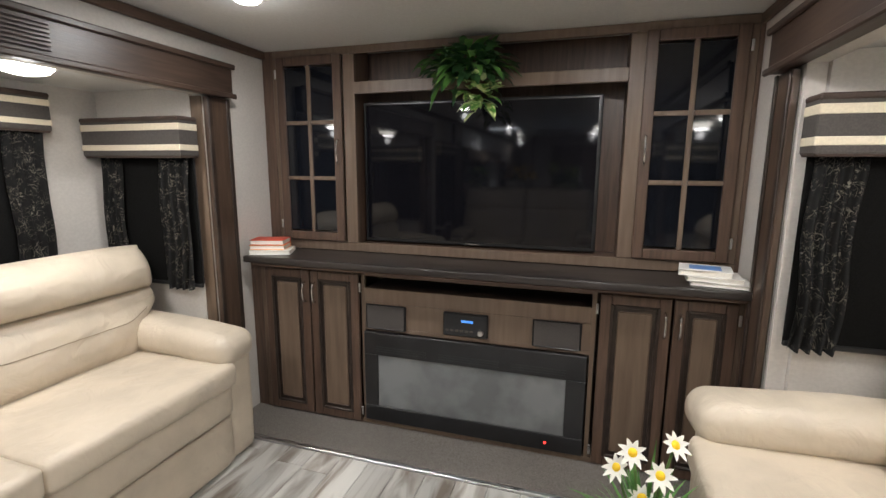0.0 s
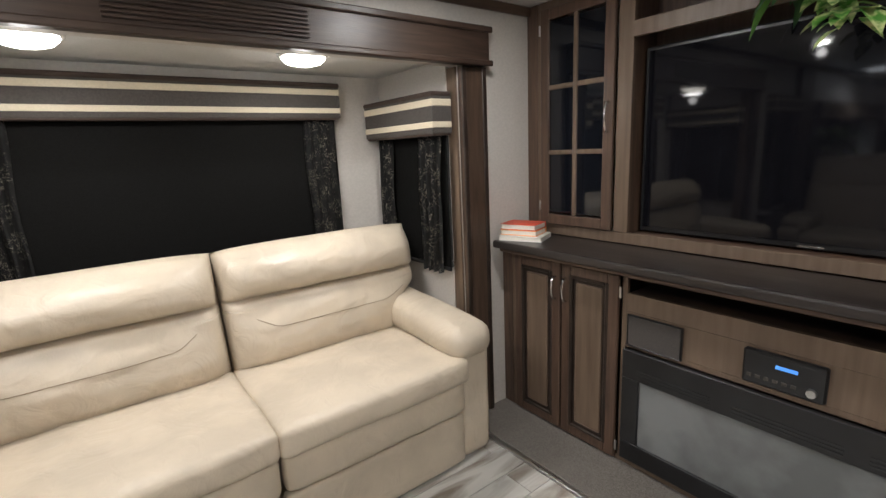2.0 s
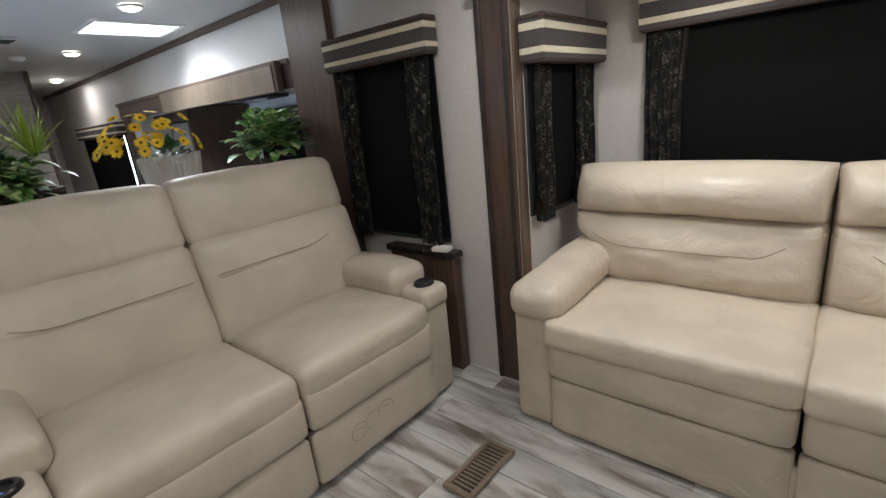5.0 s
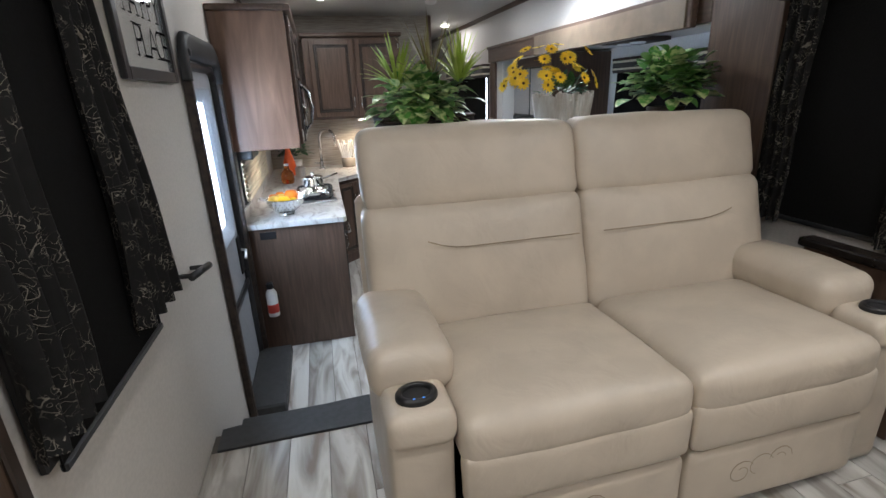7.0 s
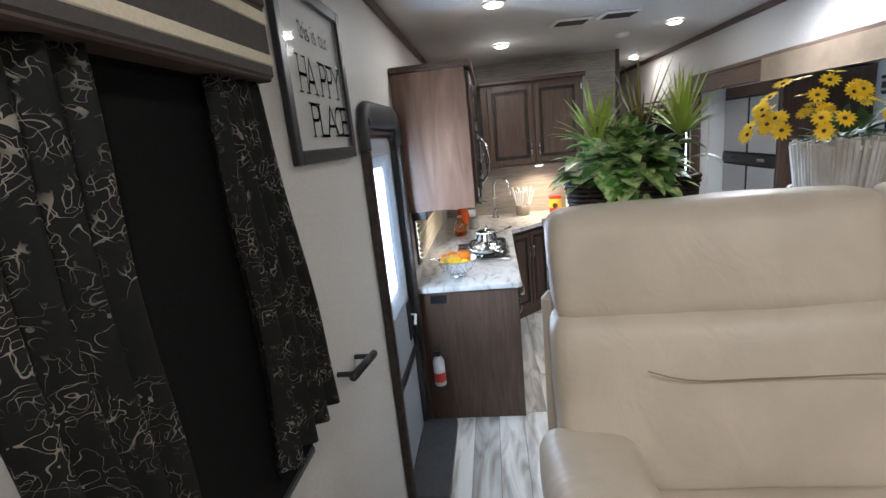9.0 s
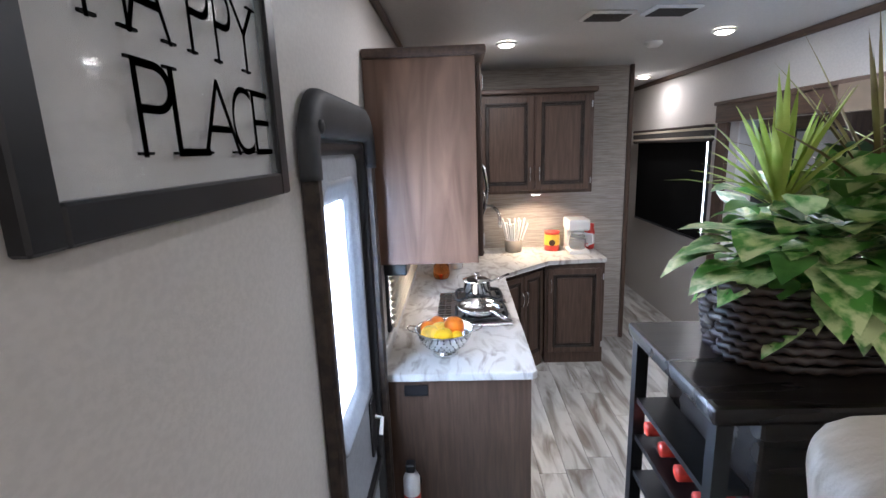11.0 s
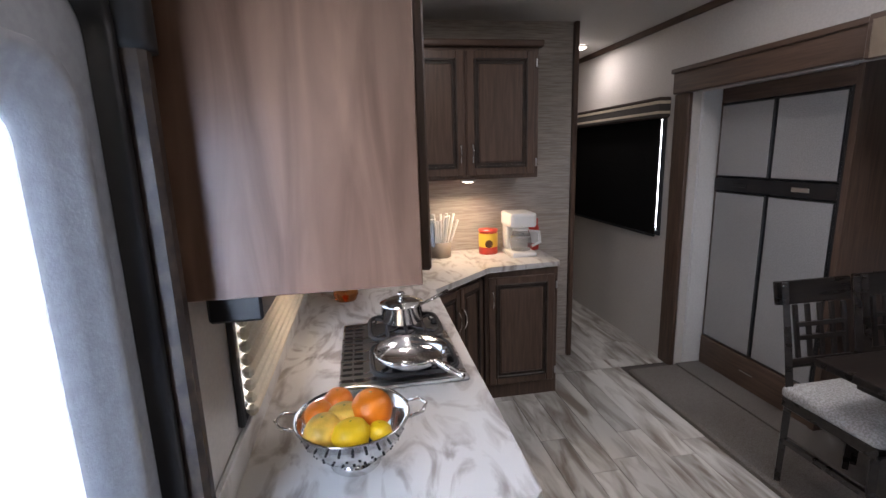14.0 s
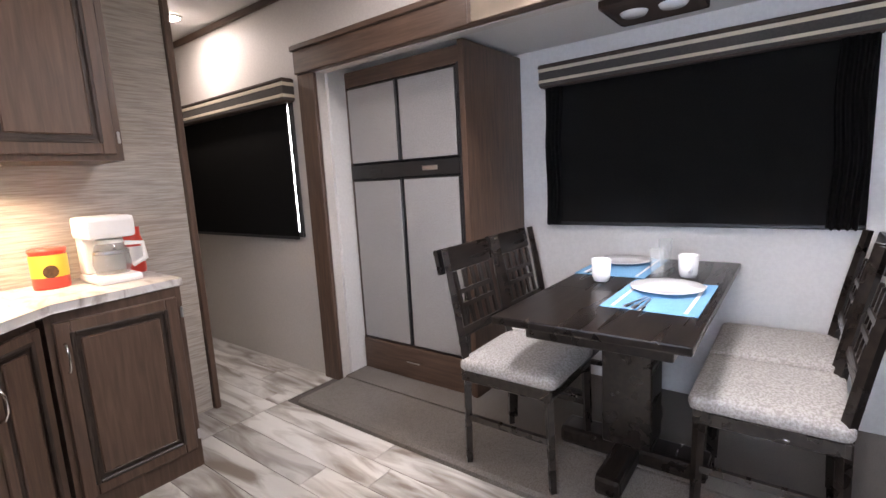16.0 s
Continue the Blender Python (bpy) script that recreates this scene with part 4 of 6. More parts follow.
part("base_plate", box(-0.19, -0.19, -0.035, 0.19, 0.19, 0, bevel=0.03, seg=2), brown_cloth, dl)
for y in (-0.08, 0.08):
    part("lens", spin([(0.06, -0.034), (0.05, -0.048), (0, -0.052)], 24, m=pose(0.02, y, 0)), china, dl, "", True)

# ---- entry door ----
dr = thing("door_1", (XE + 0.006, -2.45, F + 0.045), 0, "grey entry door with tall frosted window, closed", "door", kind="structure")
bm = bmesh.new()
for b in ((-0.338, 0.0, -0.235, 1.805), (0.165, 0.0, 0.338, 1.805), (-0.235, 0.0, 0.165, 0.865), (-0.235, 1.655, 0.165, 1.805)):
    box(0.01, b[0], b[1], 0.044, b[2], b[3], bm=bm)
dr.scale = (1, 1.02, 1)
part("door_leaf", bm, grey_door, dr)


def rounded(hw, z0, z1, r, shift=0.0):
    """Corner-rounded outline in the y-z plane."""
    out = []
    for cy, cz, a0 in ((hw - r, z1 - r, 0), (-hw + r, z1 - r, 90), (-hw + r, z0 + r, 180), (hw - r, z0 + r, 270)):
        out += [(shift + cy + r * math.cos(radians(a0 + k * 10)), cz + r * math.sin(radians(a0 + k * 10))) for k in range(10)]
    return out


def skin(loops, closed=True):
    """A surface through loops of points, each loop as long as the last."""
    bm = bmesh.new()
    vs = [[bm.verts.new(p) for p in q] for q in loops]
    for p0, p1 in zip(vs, vs[1:]):
        n = len(p0)
        for i in range(n if closed else n - 1):
            j = (i + 1) % n
            bm.faces.new((p0[i], p0[j], p1[j], p1[i]))
    return bm


part("window_frame", skin([[(x, y, z) for y, z in rounded(*q, -0.035)] for x, q in (
    (0.011, (0.222, 0.845, 1.677, 0.075)), (0.003, (0.217, 0.85, 1.672, 0.073)), (0.003, (0.207, 0.86, 1.662, 0.068)), (0.009, (0.197, 0.87, 1.652, 0.063)),
    (0.02, (0.17, 0.897, 1.63, 0.05)), (0.032, (0.142, 0.924, 1.606, 0.038)), (0.044, (0.139, 0.927, 1.603, 0.036)))]), grey_door, dr, "rounded recessed grey window surround", True)
p = part("pane", box(0.038, -0.18, 0.915, 0.043, 0.11, 1.612), frost, dr)
p.visible_shadow = False


def arch(hw, z0, z1, r):
    """An arch outline from one foot over the top to the other."""
    pts = [(hw, z0 + (z1 - r - z0) * k / 4) for k in range(4)]
    pts += [(hw - r + r * math.cos(radians(k * 7.5)), z1 - r + r * math.sin(radians(k * 7.5))) for k in range(13)]
    pts += [((hw - r) * (1 - 2 * k / 8), z1) for k in range(1, 8)]
    return pts + [(-y, z) for y, z in reversed(pts[:17])]


FOOT = 1.695
hood = [(-0.0155, 0.405, 1.91, 0.15), (-0.03, 0.404, 1.909, 0.15), (-0.042, 0.397, 1.902, 0.146), (-0.049, 0.385, 1.89, 0.138), (-0.051, 0.37, 1.868, 0.12),
        (-0.049, 0.352, 1.83, 0.07), (-0.042, 0.341, 1.806, 0.045), (-0.028, 0.336, 1.797, 0.04), (-0.0155, 0.335, 1.796, 0.04)]
bm = skin([[(x, y, z) for y, z in arch(hw, FOOT, z1, r)] for x, hw, z1, r in [(q[0], q[1] - 0.02, q[2] - 0.008, q[3]) for q in hood]], False)
bm.verts.ensure_lookup_table()
n = len(arch(0.4, FOOT, 1.9, 0.1))
bm.faces.new([bm.verts[k * n] for k in range(len(hood))])
bm.faces.new([bm.verts[k * n + n - 1] for k in range(len(hood))])
part("hood", bm, black_soft, dr, "rounded black plastic hood over the door", True)
part("inner_lip", skin([[(x, y, z) for y, z in arch(hw, 0.0, z1, 0.05)] for x, hw, z1 in ((-0.0152, 0.318, 1.779), (-0.02, 0.31, 1.77), (-0.012, 0.3, 1.758), (0.0, 0.293, 1.75), (0.009, 0.29, 1.747))], False), black, dr, "black moulded inner lip", True)
part("screw_cap", spin([(0.017, 0), (0.016, 0.004), (0.011, 0.007), (0, 0.008)], 18, m=pose(-0.05, 0.32, 1.81, 0, -90, 0)), black, dr, "", True)
for s in (-1, 1):
    prof = [(-0.0085, 0.362), (-0.036, 0.36), (-0.044, 0.352), (-0.045, 0.332), (-0.038, 0.32), (-0.0085, 0.318)]
    part("door_frame", skin([[(x, s * y, z) for x, y in prof] for z in (-0.06, FOOT - 0.001)]), wicker, dr, "black-brown moulded door frame")
part("latch_plate", box(0.0, -0.285, 0.6, 0.0095, -0.2, 0.83, bevel=0.004), black, dr)
part("latch_handle", tube([(0.0, -0.26, 0.74), (-0.03, -0.25, 0.74), (-0.03, -0.2, 0.7)], 0.008), white, dr)
part("screen_bar", box(-0.01, -0.3, 0.5, 0.0095, 0.3, 0.54, bevel=0.005), black, dr)
part("threshold", box(-0.2, -0.33, -0.06, 0.009, 0.33, 0.012, bevel=0.01), rubber, dr)
solid("backdrop_door", box(XE + 0.6, -3.4, -0.6, XE + 0.62, -1.2, 2.2), day, "plain white daylight outside the door", "backdrop")
solid("backdrop_kitchen", box(XE + 0.5, -4.8, 0.2, XE + 0.52, -3.42, 1.3), day, "plain white daylight outside the kitchen window", "backdrop")
solid("backdrop_hall", box(-XW - 0.52, -7.2, 0.0, -XW - 0.5, -5.2, 1.8), day, "plain white daylight outside the hall window", "backdrop")
solid("ground", box(-60, -60, -1.25, 60, 60, -1.2), mat("gravel", (0.3, 0.28, 0.25), 0.95, vary=0.2, scale=3), "pale gravel yard around the trailer", "ground")
wl = lamp("door_daylight", (XE + 0.055, -2.46, 0.94), 17, COOL, 0.3, 180, (-1, 0, 0.0))
wl.data.shape, wl.data.size, wl.data.size_y = "RECTANGLE", 0.27, 0.66
wk = lamp("kitchen_daylight", (XE - 0.06, -3.6, 0.74), 2.5, COOL, 0.3, 160, (-1, 0, 0.0))
wk.data.shape, wk.data.size, wk.data.size_y = "RECTANGLE", 0.8, 0.2

# grab bar, sign
gb = thing("grab_bar", (XE, -1.56, 0.68), 0, "black grab bar on the wall by the door", "handle")
part("bar", tube([(-0.06, 0.12, 0.02), (-0.06, -0.12, -0.02)], 0.014, 10), black, gb, "", True)
for y, z in ((0.09, 0.015), (-0.09, -0.015)):
    part("bracket", tube([(0, y, z), (-0.06, y, z)], 0.009, 8), black, gb)

sg = thing("wall_sign", (XE - 0.022, -1.68, 1.592), 0, "black framed glass sign with lettering HAPPY PLACE", "sign")
bm = bmesh.new()
hw, hh, b = 0.28, 0.25, 0.038
for q in ((-hw, -hh, -hw + b, hh), (hw - b, -hh, hw, hh), (-hw + b, -hh, hw - b, -hh + b), (-hw + b, hh - b, hw - b, hh)):
    box(0, q[0], q[1], 0.02, q[2], q[3], bm=bm, bevel=0.003)
part("frame", bm, black, sg)
part("glass_sheet", box(0.008, -hw + b, -hh + b, 0.01, hw - b, hh - b), glass, sg).visible_shadow = False


def letter(ch, y0, y1, z0, z1, parent, thin=-0.023, serif=True, lean=0.0):
    """One letter of the sign, filled into y0 (its left) to y1 and z0 to z1, with small serifs."""
    cu = bpy.data.curves.new("letter", "FONT")
    cu.body, cu.size, cu.extrude, cu.offset = ch, 1.0, 0.0, thin
    tmp = bpy.data.objects.new("letter", cu)
    scene.collection.objects.link(tmp)
    dg = bpy.context.evaluated_depsgraph_get()
    me = bpy.data.meshes.new_from_object(tmp.evaluated_get(dg))
    bpy.data.objects.remove(tmp)
    bm = bmesh.new()
    bm.from_mesh(me)
    xs, ys = [v.co.x for v in bm.verts], [v.co.y for v in bm.verts]
    k, h = (y0 - y1) / (max(xs) - min(xs)), (z1 - z0) / (max(ys) - min(ys))
    for v in bm.verts:
        z = z0 + (v.co.y - min(ys)) * h
        v.co = Vector((0.0045, y0 - (v.co.x - min(xs)) * k - lean * (z - z0), z))
    bmesh.ops.solidify(bm, geom=bm.faces[:], thickness=0.003)
    mid = sum(v.co.x for v in bm.verts) / len(bm.verts)
    for v in bm.verts:
        v.co.x = 0.0046 if v.co.x > mid else 0.0012
    s, t = (y0 - y1) * 0.17, 0.0028
    feet = {"P": ((0.1, 0), (0.1, 1)), "L": ((0.1, 0), (0.1, 1)), "A": ((0.05, 0), (0.95, 0)), "H": ((0.1, 0), (0.9, 0), (0.1, 1), (0.9, 1)), "Y": ((0.5, 0), (0.06, 1), (0.94, 1)), "E": ((0.08, 0), (0.08, 1))}
    for u, top in feet.get(ch, ()) if serif else ():
        c, z = y0 - u * (y0 - y1), z1 - t if top else z0
        box(0.0012, c - s, z - 0.0005, 0.0046, c + s, z + t, bm=bm)
    return part("letter", bm, ink, parent)


rows = (("PLACE", (-1.55, -1.616, -1.612, -1.685, -1.67, -1.773, -1.757, -1.826, -1.826, -1.893), 1.425, 1.522),
        ("HAPPY", (-1.5, -1.56, -1.555, -1.63, -1.67, -1.728, -1.735, -1.788, -1.785, -1.868), 1.547, 1.648))
for word, ends, z0, z1 in rows:
    for i, ch in enumerate(word):
        letter(ch, ends[2 * i] + 1.68, ends[2 * i + 1] + 1.68, z0 - 1.6, z1 - 1.6, sg)
for ch, y, w, h in (("t", 0.13, 0.016, 0.05), ("h", 0.11, 0.02, 0.05), ("i", 0.085, 0.006, 0.046), ("s", 0.072, 0.018, 0.032), ("i", 0.03, 0.006, 0.046), ("s", 0.018, 0.018, 0.032), ("o", -0.03, 0.026, 0.032), ("u", -0.062, 0.022, 0.032), ("r", -0.09, 0.016, 0.032)):
    letter(ch, y, y - w, 0.098, 0.098 + h, sg, -0.02, False, -0.25)

# ---- console behind the loveseat ----
cn = thing("console_table", (-0.18, -1.87, F), 0, "tall black-brown console with wine rack behind the loveseat", "console")
part("top", box(-0.98, -0.18, 1.385, 0.735, 0.175, 1.415, bevel=0.008, seg=2), wood_dark, cn)
bm = bmesh.new()
box(-0.96, -0.16, 0.0, 0.65, 0.155, 1.384, bm=bm, bevel=0.004)
part("body", bm, wood_dark, cn)
part("rack_post", box(0.7, -0.17, 0.0, 0.725, -0.145, 1.384), black, cn)
part("rack_post", box(0.7, 0.14, 0.0, 0.725, 0.165, 1.384), black, cn)
for i in range(5):
    part("rack_rail", box(0.651, -0.145, 0.88 + i * 0.09, 0.72, 0.14, 0.892 + i * 0.09), black, cn)
for i in range(4):
    bt = thing("wine_bottle", (0.385, -1.98 + i * 0.07, F + 1.1625), 0, "dark wine bottle with red foil lying in console rack", "bottle", "wine bottles in the rack")
    part("glass", moved(spin([(0, 0), (0.032, 0), (0.034, 0.005), (0.034, 0.06)], 16), pose(0.0, 0, 0.035, 0, 90, 0)), black, bt)
    part("foil", moved(spin([(0.034, 0.0), (0.018, 0.02), (0.015, 0.06), (0.015, 0.085), (0, 0.086)], 16), pose(0.06, 0, 0.035, 0, 90, 0)), red, bt, "red foil cap", True)


# ---- plants ----
def leaf(bm, at, d, length, width, bend=0.4, fold=0.25, up=Vector((0, 0, 1))):
    """One pointed leaf with a folded midrib, growing from at along d."""
    d = d.normalized()
    side = d.cross(up)
    side = side.normalized() if side.length > 0.05 else Vector((1, 0, 0))
    nrm = side.cross(d).normalized()
    mid, l, r = [], [], []
    for t, w in ((0, 0.1), (0.22, 0.8), (0.5, 1.0), (0.78, 0.6), (1.0, 0.0)):
        c = at + d * (length * t) - Vector((0, 0, 1)) * (bend * length * t * t)
        mid.append(bm.verts.new(c))
        if w > 0:
            l.append(bm.verts.new(c + side * width * w / 2 + nrm * fold * width * w / 2))
            r.append(bm.verts.new(c - side * width * w / 2 + nrm * fold * width * w / 2))
    for i in range(3):
        bm.faces.new((mid[i], mid[i + 1], l[i + 1], l[i]))
        bm.faces.new((mid[i + 1], mid[i], r[i], r[i + 1]))
    bm.faces.new((mid[3], mid[4], l[3]))
    bm.faces.new((mid[4], mid[3], r[3]))


def bush(parent, name, centre, spread, count, length, width, material, rng, low=-0.4, bend=0.5, label=""):
    bm = bmesh.new()
    for _ in range(count):
        a, u = rng.uniform(0, 2 * math.pi), rng.uniform(low, 1)
        c = math.sqrt(max(0, 1 - u * u))
        d = Vector((c * math.cos(a), c * math.sin(a), u))
        k = rng.uniform(0.25, 1.0)
        at = Vector(centre) + Vector((d.x * spread[0], d.y * spread[1], d.z * spread[2])) * k
        out = Vector((d.x, d.y, d.z * 0.5 + 0.25)) + Vector((rng.uniform(-0.5, 0.5), rng.uniform(-0.5, 0.5), rng.uniform(-0.3, 0.3)))
        s = rng.uniform(0.65, 1.15)
        leaf(bm, at, out, length * s, width * s, bend * rng.uniform(0.3, 1.2), rng.uniform(0.05, 0.4))
    return part(name, bm, material, parent, label, True)


def blades(parent, name, at, count, length, width, material, rng, bend=0.35):
    bm = bmesh.new()
    for _ in range(count):
        a = rng.uniform(0, 2 * math.pi)
        t = rng.uniform(0.15, 0.95)
        d = Vector((math.cos(a) * t, math.sin(a) * t, 1.1 - t * 0.6))
        leaf(bm, Vector(at), d, length * rng.uniform(0.7, 1.1), width, bend * t, 0.3)
    return part(name, bm, material, parent, "", True)


rng = random.Random(5)
TOP = F + 1.4155
# basket planter
bp = thing("basket_planter", (0.26, -1.885, TOP), 0, "dark wicker basket of mixed green houseplants on console", "plant")
bm = bmesh.new()
for k in range(9):
    z = 0.008 + k * 0.0165
    g = 1 + 0.12 * k / 8
    pts = []
    for i in range(61):
        a = 2 * math.pi * i / 60
        wob = 0.006 * math.cos(30 * a + math.pi * (k % 2))
        pts.append(((0.19 + wob) * g * math.copysign(abs(math.cos(a)) ** 0.7, math.cos(a)), (0.095 + wob) * g * math.copysign(abs(math.sin(a)) ** 0.7, math.sin(a)), z))
    part("strand", tube(pts, 0.0085, 6), wicker, bp, "", True)
bm.free()
part("soil", spin([(0, 0.12), (0.1, 0.12)], 20, m=Matrix.Diagonal((1.7, 1, 1, 1))), brown_eye, bp)
bush(bp, "foliage", (0, 0, 0.2), (0.18, 0.13, 0.12), 70, 0.08, 0.06, leaf_a, rng, -0.5, 0.5)
bush(bp, "variegated_foliage", (0.02, 0.02, 0.2), (0.175, 0.14, 0.13), 190, 0.105, 0.082, leaf_v, rng, -0.9, 0.6, "cream-edged variegated leaves")
bush(bp, "dark_foliage", (-0.05, 0, 0.22), (0.18, 0.14, 0.15), 25, 0.09, 0.045, leaf_b, rng, -0.3, 0.5)
blades(bp, "spider_tuft", (0.11, 0.0, 0.26), 46, 0.24, 0.014, leaf_y, rng)
blades(bp, "spider_tuft", (-0.16, 0.02, 0.27), 46, 0.27, 0.014, leaf_y, rng)
blades(bp, "grass_tuft", (-0.03, 0.03, 0.28), 26, 0.3, 0.009, mat("bronze blade", (0.16, 0.1, 0.04), 0.5, second=(0.26, 0.24, 0.08), scale=12), rng, 0.15)


def flower(parent, at, d, r, petals, eye, rng, count=12, e=0.3):
    f = bmesh.new()
    q = Vector(d).to_track_quat("Z", "Y").to_matrix()
    for i in range(count):
        a = 2 * math.pi * i / count + rng.uniform(-0.1, 0.1)
        leaf(f, Vector(at), q @ Vector((math.cos(a), math.sin(a), 0.3)), r, r * 0.36, 0.15, 0.2, q @ Vector((0, 0, 1)))
    fl = part("flower", f, petals, parent, "", True)
    part("flower_eye", spin([(r * e, 0), (r * e * 0.93, r * 0.12), (0, r * 0.2)], 12, m=Matrix.Translation(at) @ q.to_4x4()), eye, fl, "", True)


# vase of yellow flowers
vs = thing("twig_vase", (-0.405, -1.87, TOP), 0, "whitewashed twig vase of yellow daisies on console", "vase")
bm = bmesh.new()
for i in range(56):
    a = 2 * math.pi * i / 56
    r0, r1 = 0.085, 0.105
    c, s = math.copysign(abs(math.cos(a)) ** 0.75, math.cos(a)), math.copysign(abs(math.sin(a)) ** 0.75, math.sin(a))
    part("twig", tube([(1.25 * r0 * c, r0 * s, 0), (1.27 * r1 * c, r1 * s, 0.21 + rng.uniform(-0.012, 0.012))], rng.uniform(0.006, 0.0085), 5), twig, vs)
part("liner", spin([(0, 0.004), (0.078, 0.004), (0.094, 0.18), (0, 0.18)], 20, bm, Matrix.Diagonal((1.25, 1, 1, 1))), twig, vs)
part("band", tube([(1.29 * 0.104 * math.copysign(abs(math.cos(q)) ** 0.75, math.cos(q)), 0.104 * math.copysign(abs(math.sin(q)) ** 0.75, math.sin(q)), 0.06) for q in [2 * math.pi * i / 40 for i in range(41)]], 0.004, 6), twig, vs)
bush(vs, "foliage", (0, 0, 0.21), (0.13, 0.11, 0.06), 60, 0.08, 0.03, leaf_b, rng, 0.0, 0.4)
for i in range(44):
    a, u = rng.uniform(0, 2 * math.pi), rng.uniform(0.0, 1)
    c = math.sqrt(1 - u * u)
    x = 0.05 + c * math.cos(a) * (0.24 if math.cos(a) > 0 else 0.2)
    flower(vs, (x, c * math.sin(a) * 0.13, 0.25 + 0.185 * u * rng.uniform(0.3, 1.12) * (1.1 - 9 * max(0, x - 0.05) ** 2)), (c * math.cos(a), c * math.sin(a) + 0.4, u + 0.3), 0.033, petal_y, brown_eye, rng, 13, 0.2)
# third plant
pt = thing("potted_plant", (-0.97, -1.86, TOP), 0, "bushy round-leaved green plant in dark pot on console", "plant")
part("pot", spin([(0, 0), (0.07, 0), (0.09, 0.13), (0.08, 0.13), (0.075, 0.11), (0, 0.11)], 24), wicker, pt, "dark pot", True)
bush(pt, "foliage", (0, 0, 0.24), (0.2, 0.15, 0.16), 150, 0.085, 0.07, leaf_a, rng, -0.5, 0.4)
bush(pt, "variegated_foliage", (0, 0, 0.24), (0.21, 0.16, 0.17), 95, 0.09, 0.078, leaf_v, rng, -0.5, 0.4)
# hanging foliage over the television
ip = thing("ivy_plant", (-0.03, 2.2, 1.8725), 0, "trailing artificial ivy on the shelf above the television", "plant")
part("pot", spin([(0, 0), (0.05, 0), (0.06, 0.06), (0, 0.06)], 20, m=pose(0, 0.09, 0)), wicker, ip)
bush(ip, "foliage", (0.02, -0.03, 0.04), (0.2, 0.08, 0.1), 190, 0.1, 0.05, leaf_b, rng, -0.8, 0.6)
bush(ip, "bright_foliage", (0.02, -0.06, 0.04), (0.22, 0.06, 0.11), 90, 0.11, 0.04, leaf_a, rng, -0.8, 0.7)
bush(ip, "trailing_foliage", (0.08, -0.09, -0.11), (0.08, 0.03, 0.1), 40, 0.075, 0.055, leaf_v, rng, -1, 0.6, "pale-edged trailing leaves")
# vase of white daisies on the floor
dv = thing("daisy_vase", (0.8, 1.16, 0), 0, "dark vase of white artificial daisies on the floor", "vase")
part("pot", spin([(0, 0), (0.07, 0), (0.1, 0.16), (0.085, 0.33), (0.075, 0.33), (0, 0.3)], 24), black, dv, "dark glazed pot", True)
blades(dv, "grass_tuft", (0, 0, 0.3), 60, 0.34, 0.012, leaf_a, rng, 0.5)
for x, y, z, dx, dy in ((-0.07, -0.05, 0.5, -0.3, -0.8), (-0.12, 0.0, 0.42, -0.5, -0.6), (0.03, -0.08, 0.46, 0.1, -0.9), (0.02, -0.1, 0.33, 0.1, -0.9), (0.09, 0.0, 0.52, 0.3, -0.5), (-0.02, -0.04, 0.36, -0.2, -0.9), (0.08, -0.08, 0.37, 0.5, -0.7)):
    x, y, z = x * 0.7, y * 0.8, z + 0.13
    flower(dv, (x, y, z), (dx, dy, 0.55), 0.046, petal_w, petal_y, rng, 9)
    part("stalk", tube([(0, 0, 0.2), (x * 0.6, y * 0.6, z * 0.8), (x, y, z)], 0.004, 6), stem, dv)

# end table by the loveseat, floor vent
et = thing("end_table", (-1.195, -0.87, -0.04), 0, "narrow dark wood end table beside the loveseat", "table")
part("top", box(-0.02, -0.32, 0.66, 0.06, 0.16, 0.695, bevel=0.006), wood_dark, et)
part("body", box(-0.018, -0.3, 0.042, 0.045, 0.14, 0.659, bevel=0.003), wood_v, et)
cd = thing("card_stack", (-1.16, -0.8, 0.6555), 10, "small stack of printed cards on end table", "cards")
part("card_block", box(-0.03, -0.045, 0, 0.03, 0.045, 0.02, bevel=0.002), paper, cd)
fv = thing("floor_vent", (-0.62, -0.24, 0.001), 0, "brown metal floor register with slots", "vent", kind="structure")
part("frame", moved(moulding(-0.15, 0.15, -0.065, 0.065, -0.005, 0.02), pose(0, 0, 0.012, 90)), vent_mat, fv)
part("well", box(-0.135, -0.05, 0.0, 0.135, 0.05, 0.003), black_soft, fv)
for i in range(14):
    part("slat", box(-0.13 + i * 0.019, -0.046, 0.003, -0.121 + i * 0.019, 0.046, 0.009), vent_mat, fv)


# ---- kitchen ----
def prism(points, z0, z1, bevel=0.0):
    bm = bmesh.new()
    lo = [bm.verts.new((x, y, z0)) for x, y in points]
    hi = [bm.verts.new((x, y, z1)) for x, y in points]
    bm.faces.new(lo[::-1])
    bm.faces.new(hi)
    for i in range(len(lo)):
        j = (i + 1) % len(lo)
        bm.faces.new((lo[i], lo[j], hi[j], hi[i]))
    if bevel:
        bmesh.ops.bevel(bm, geom=bm.edges[:], offset=bevel, segments=2, profile=0.6, affect="EDGES")
    return bm


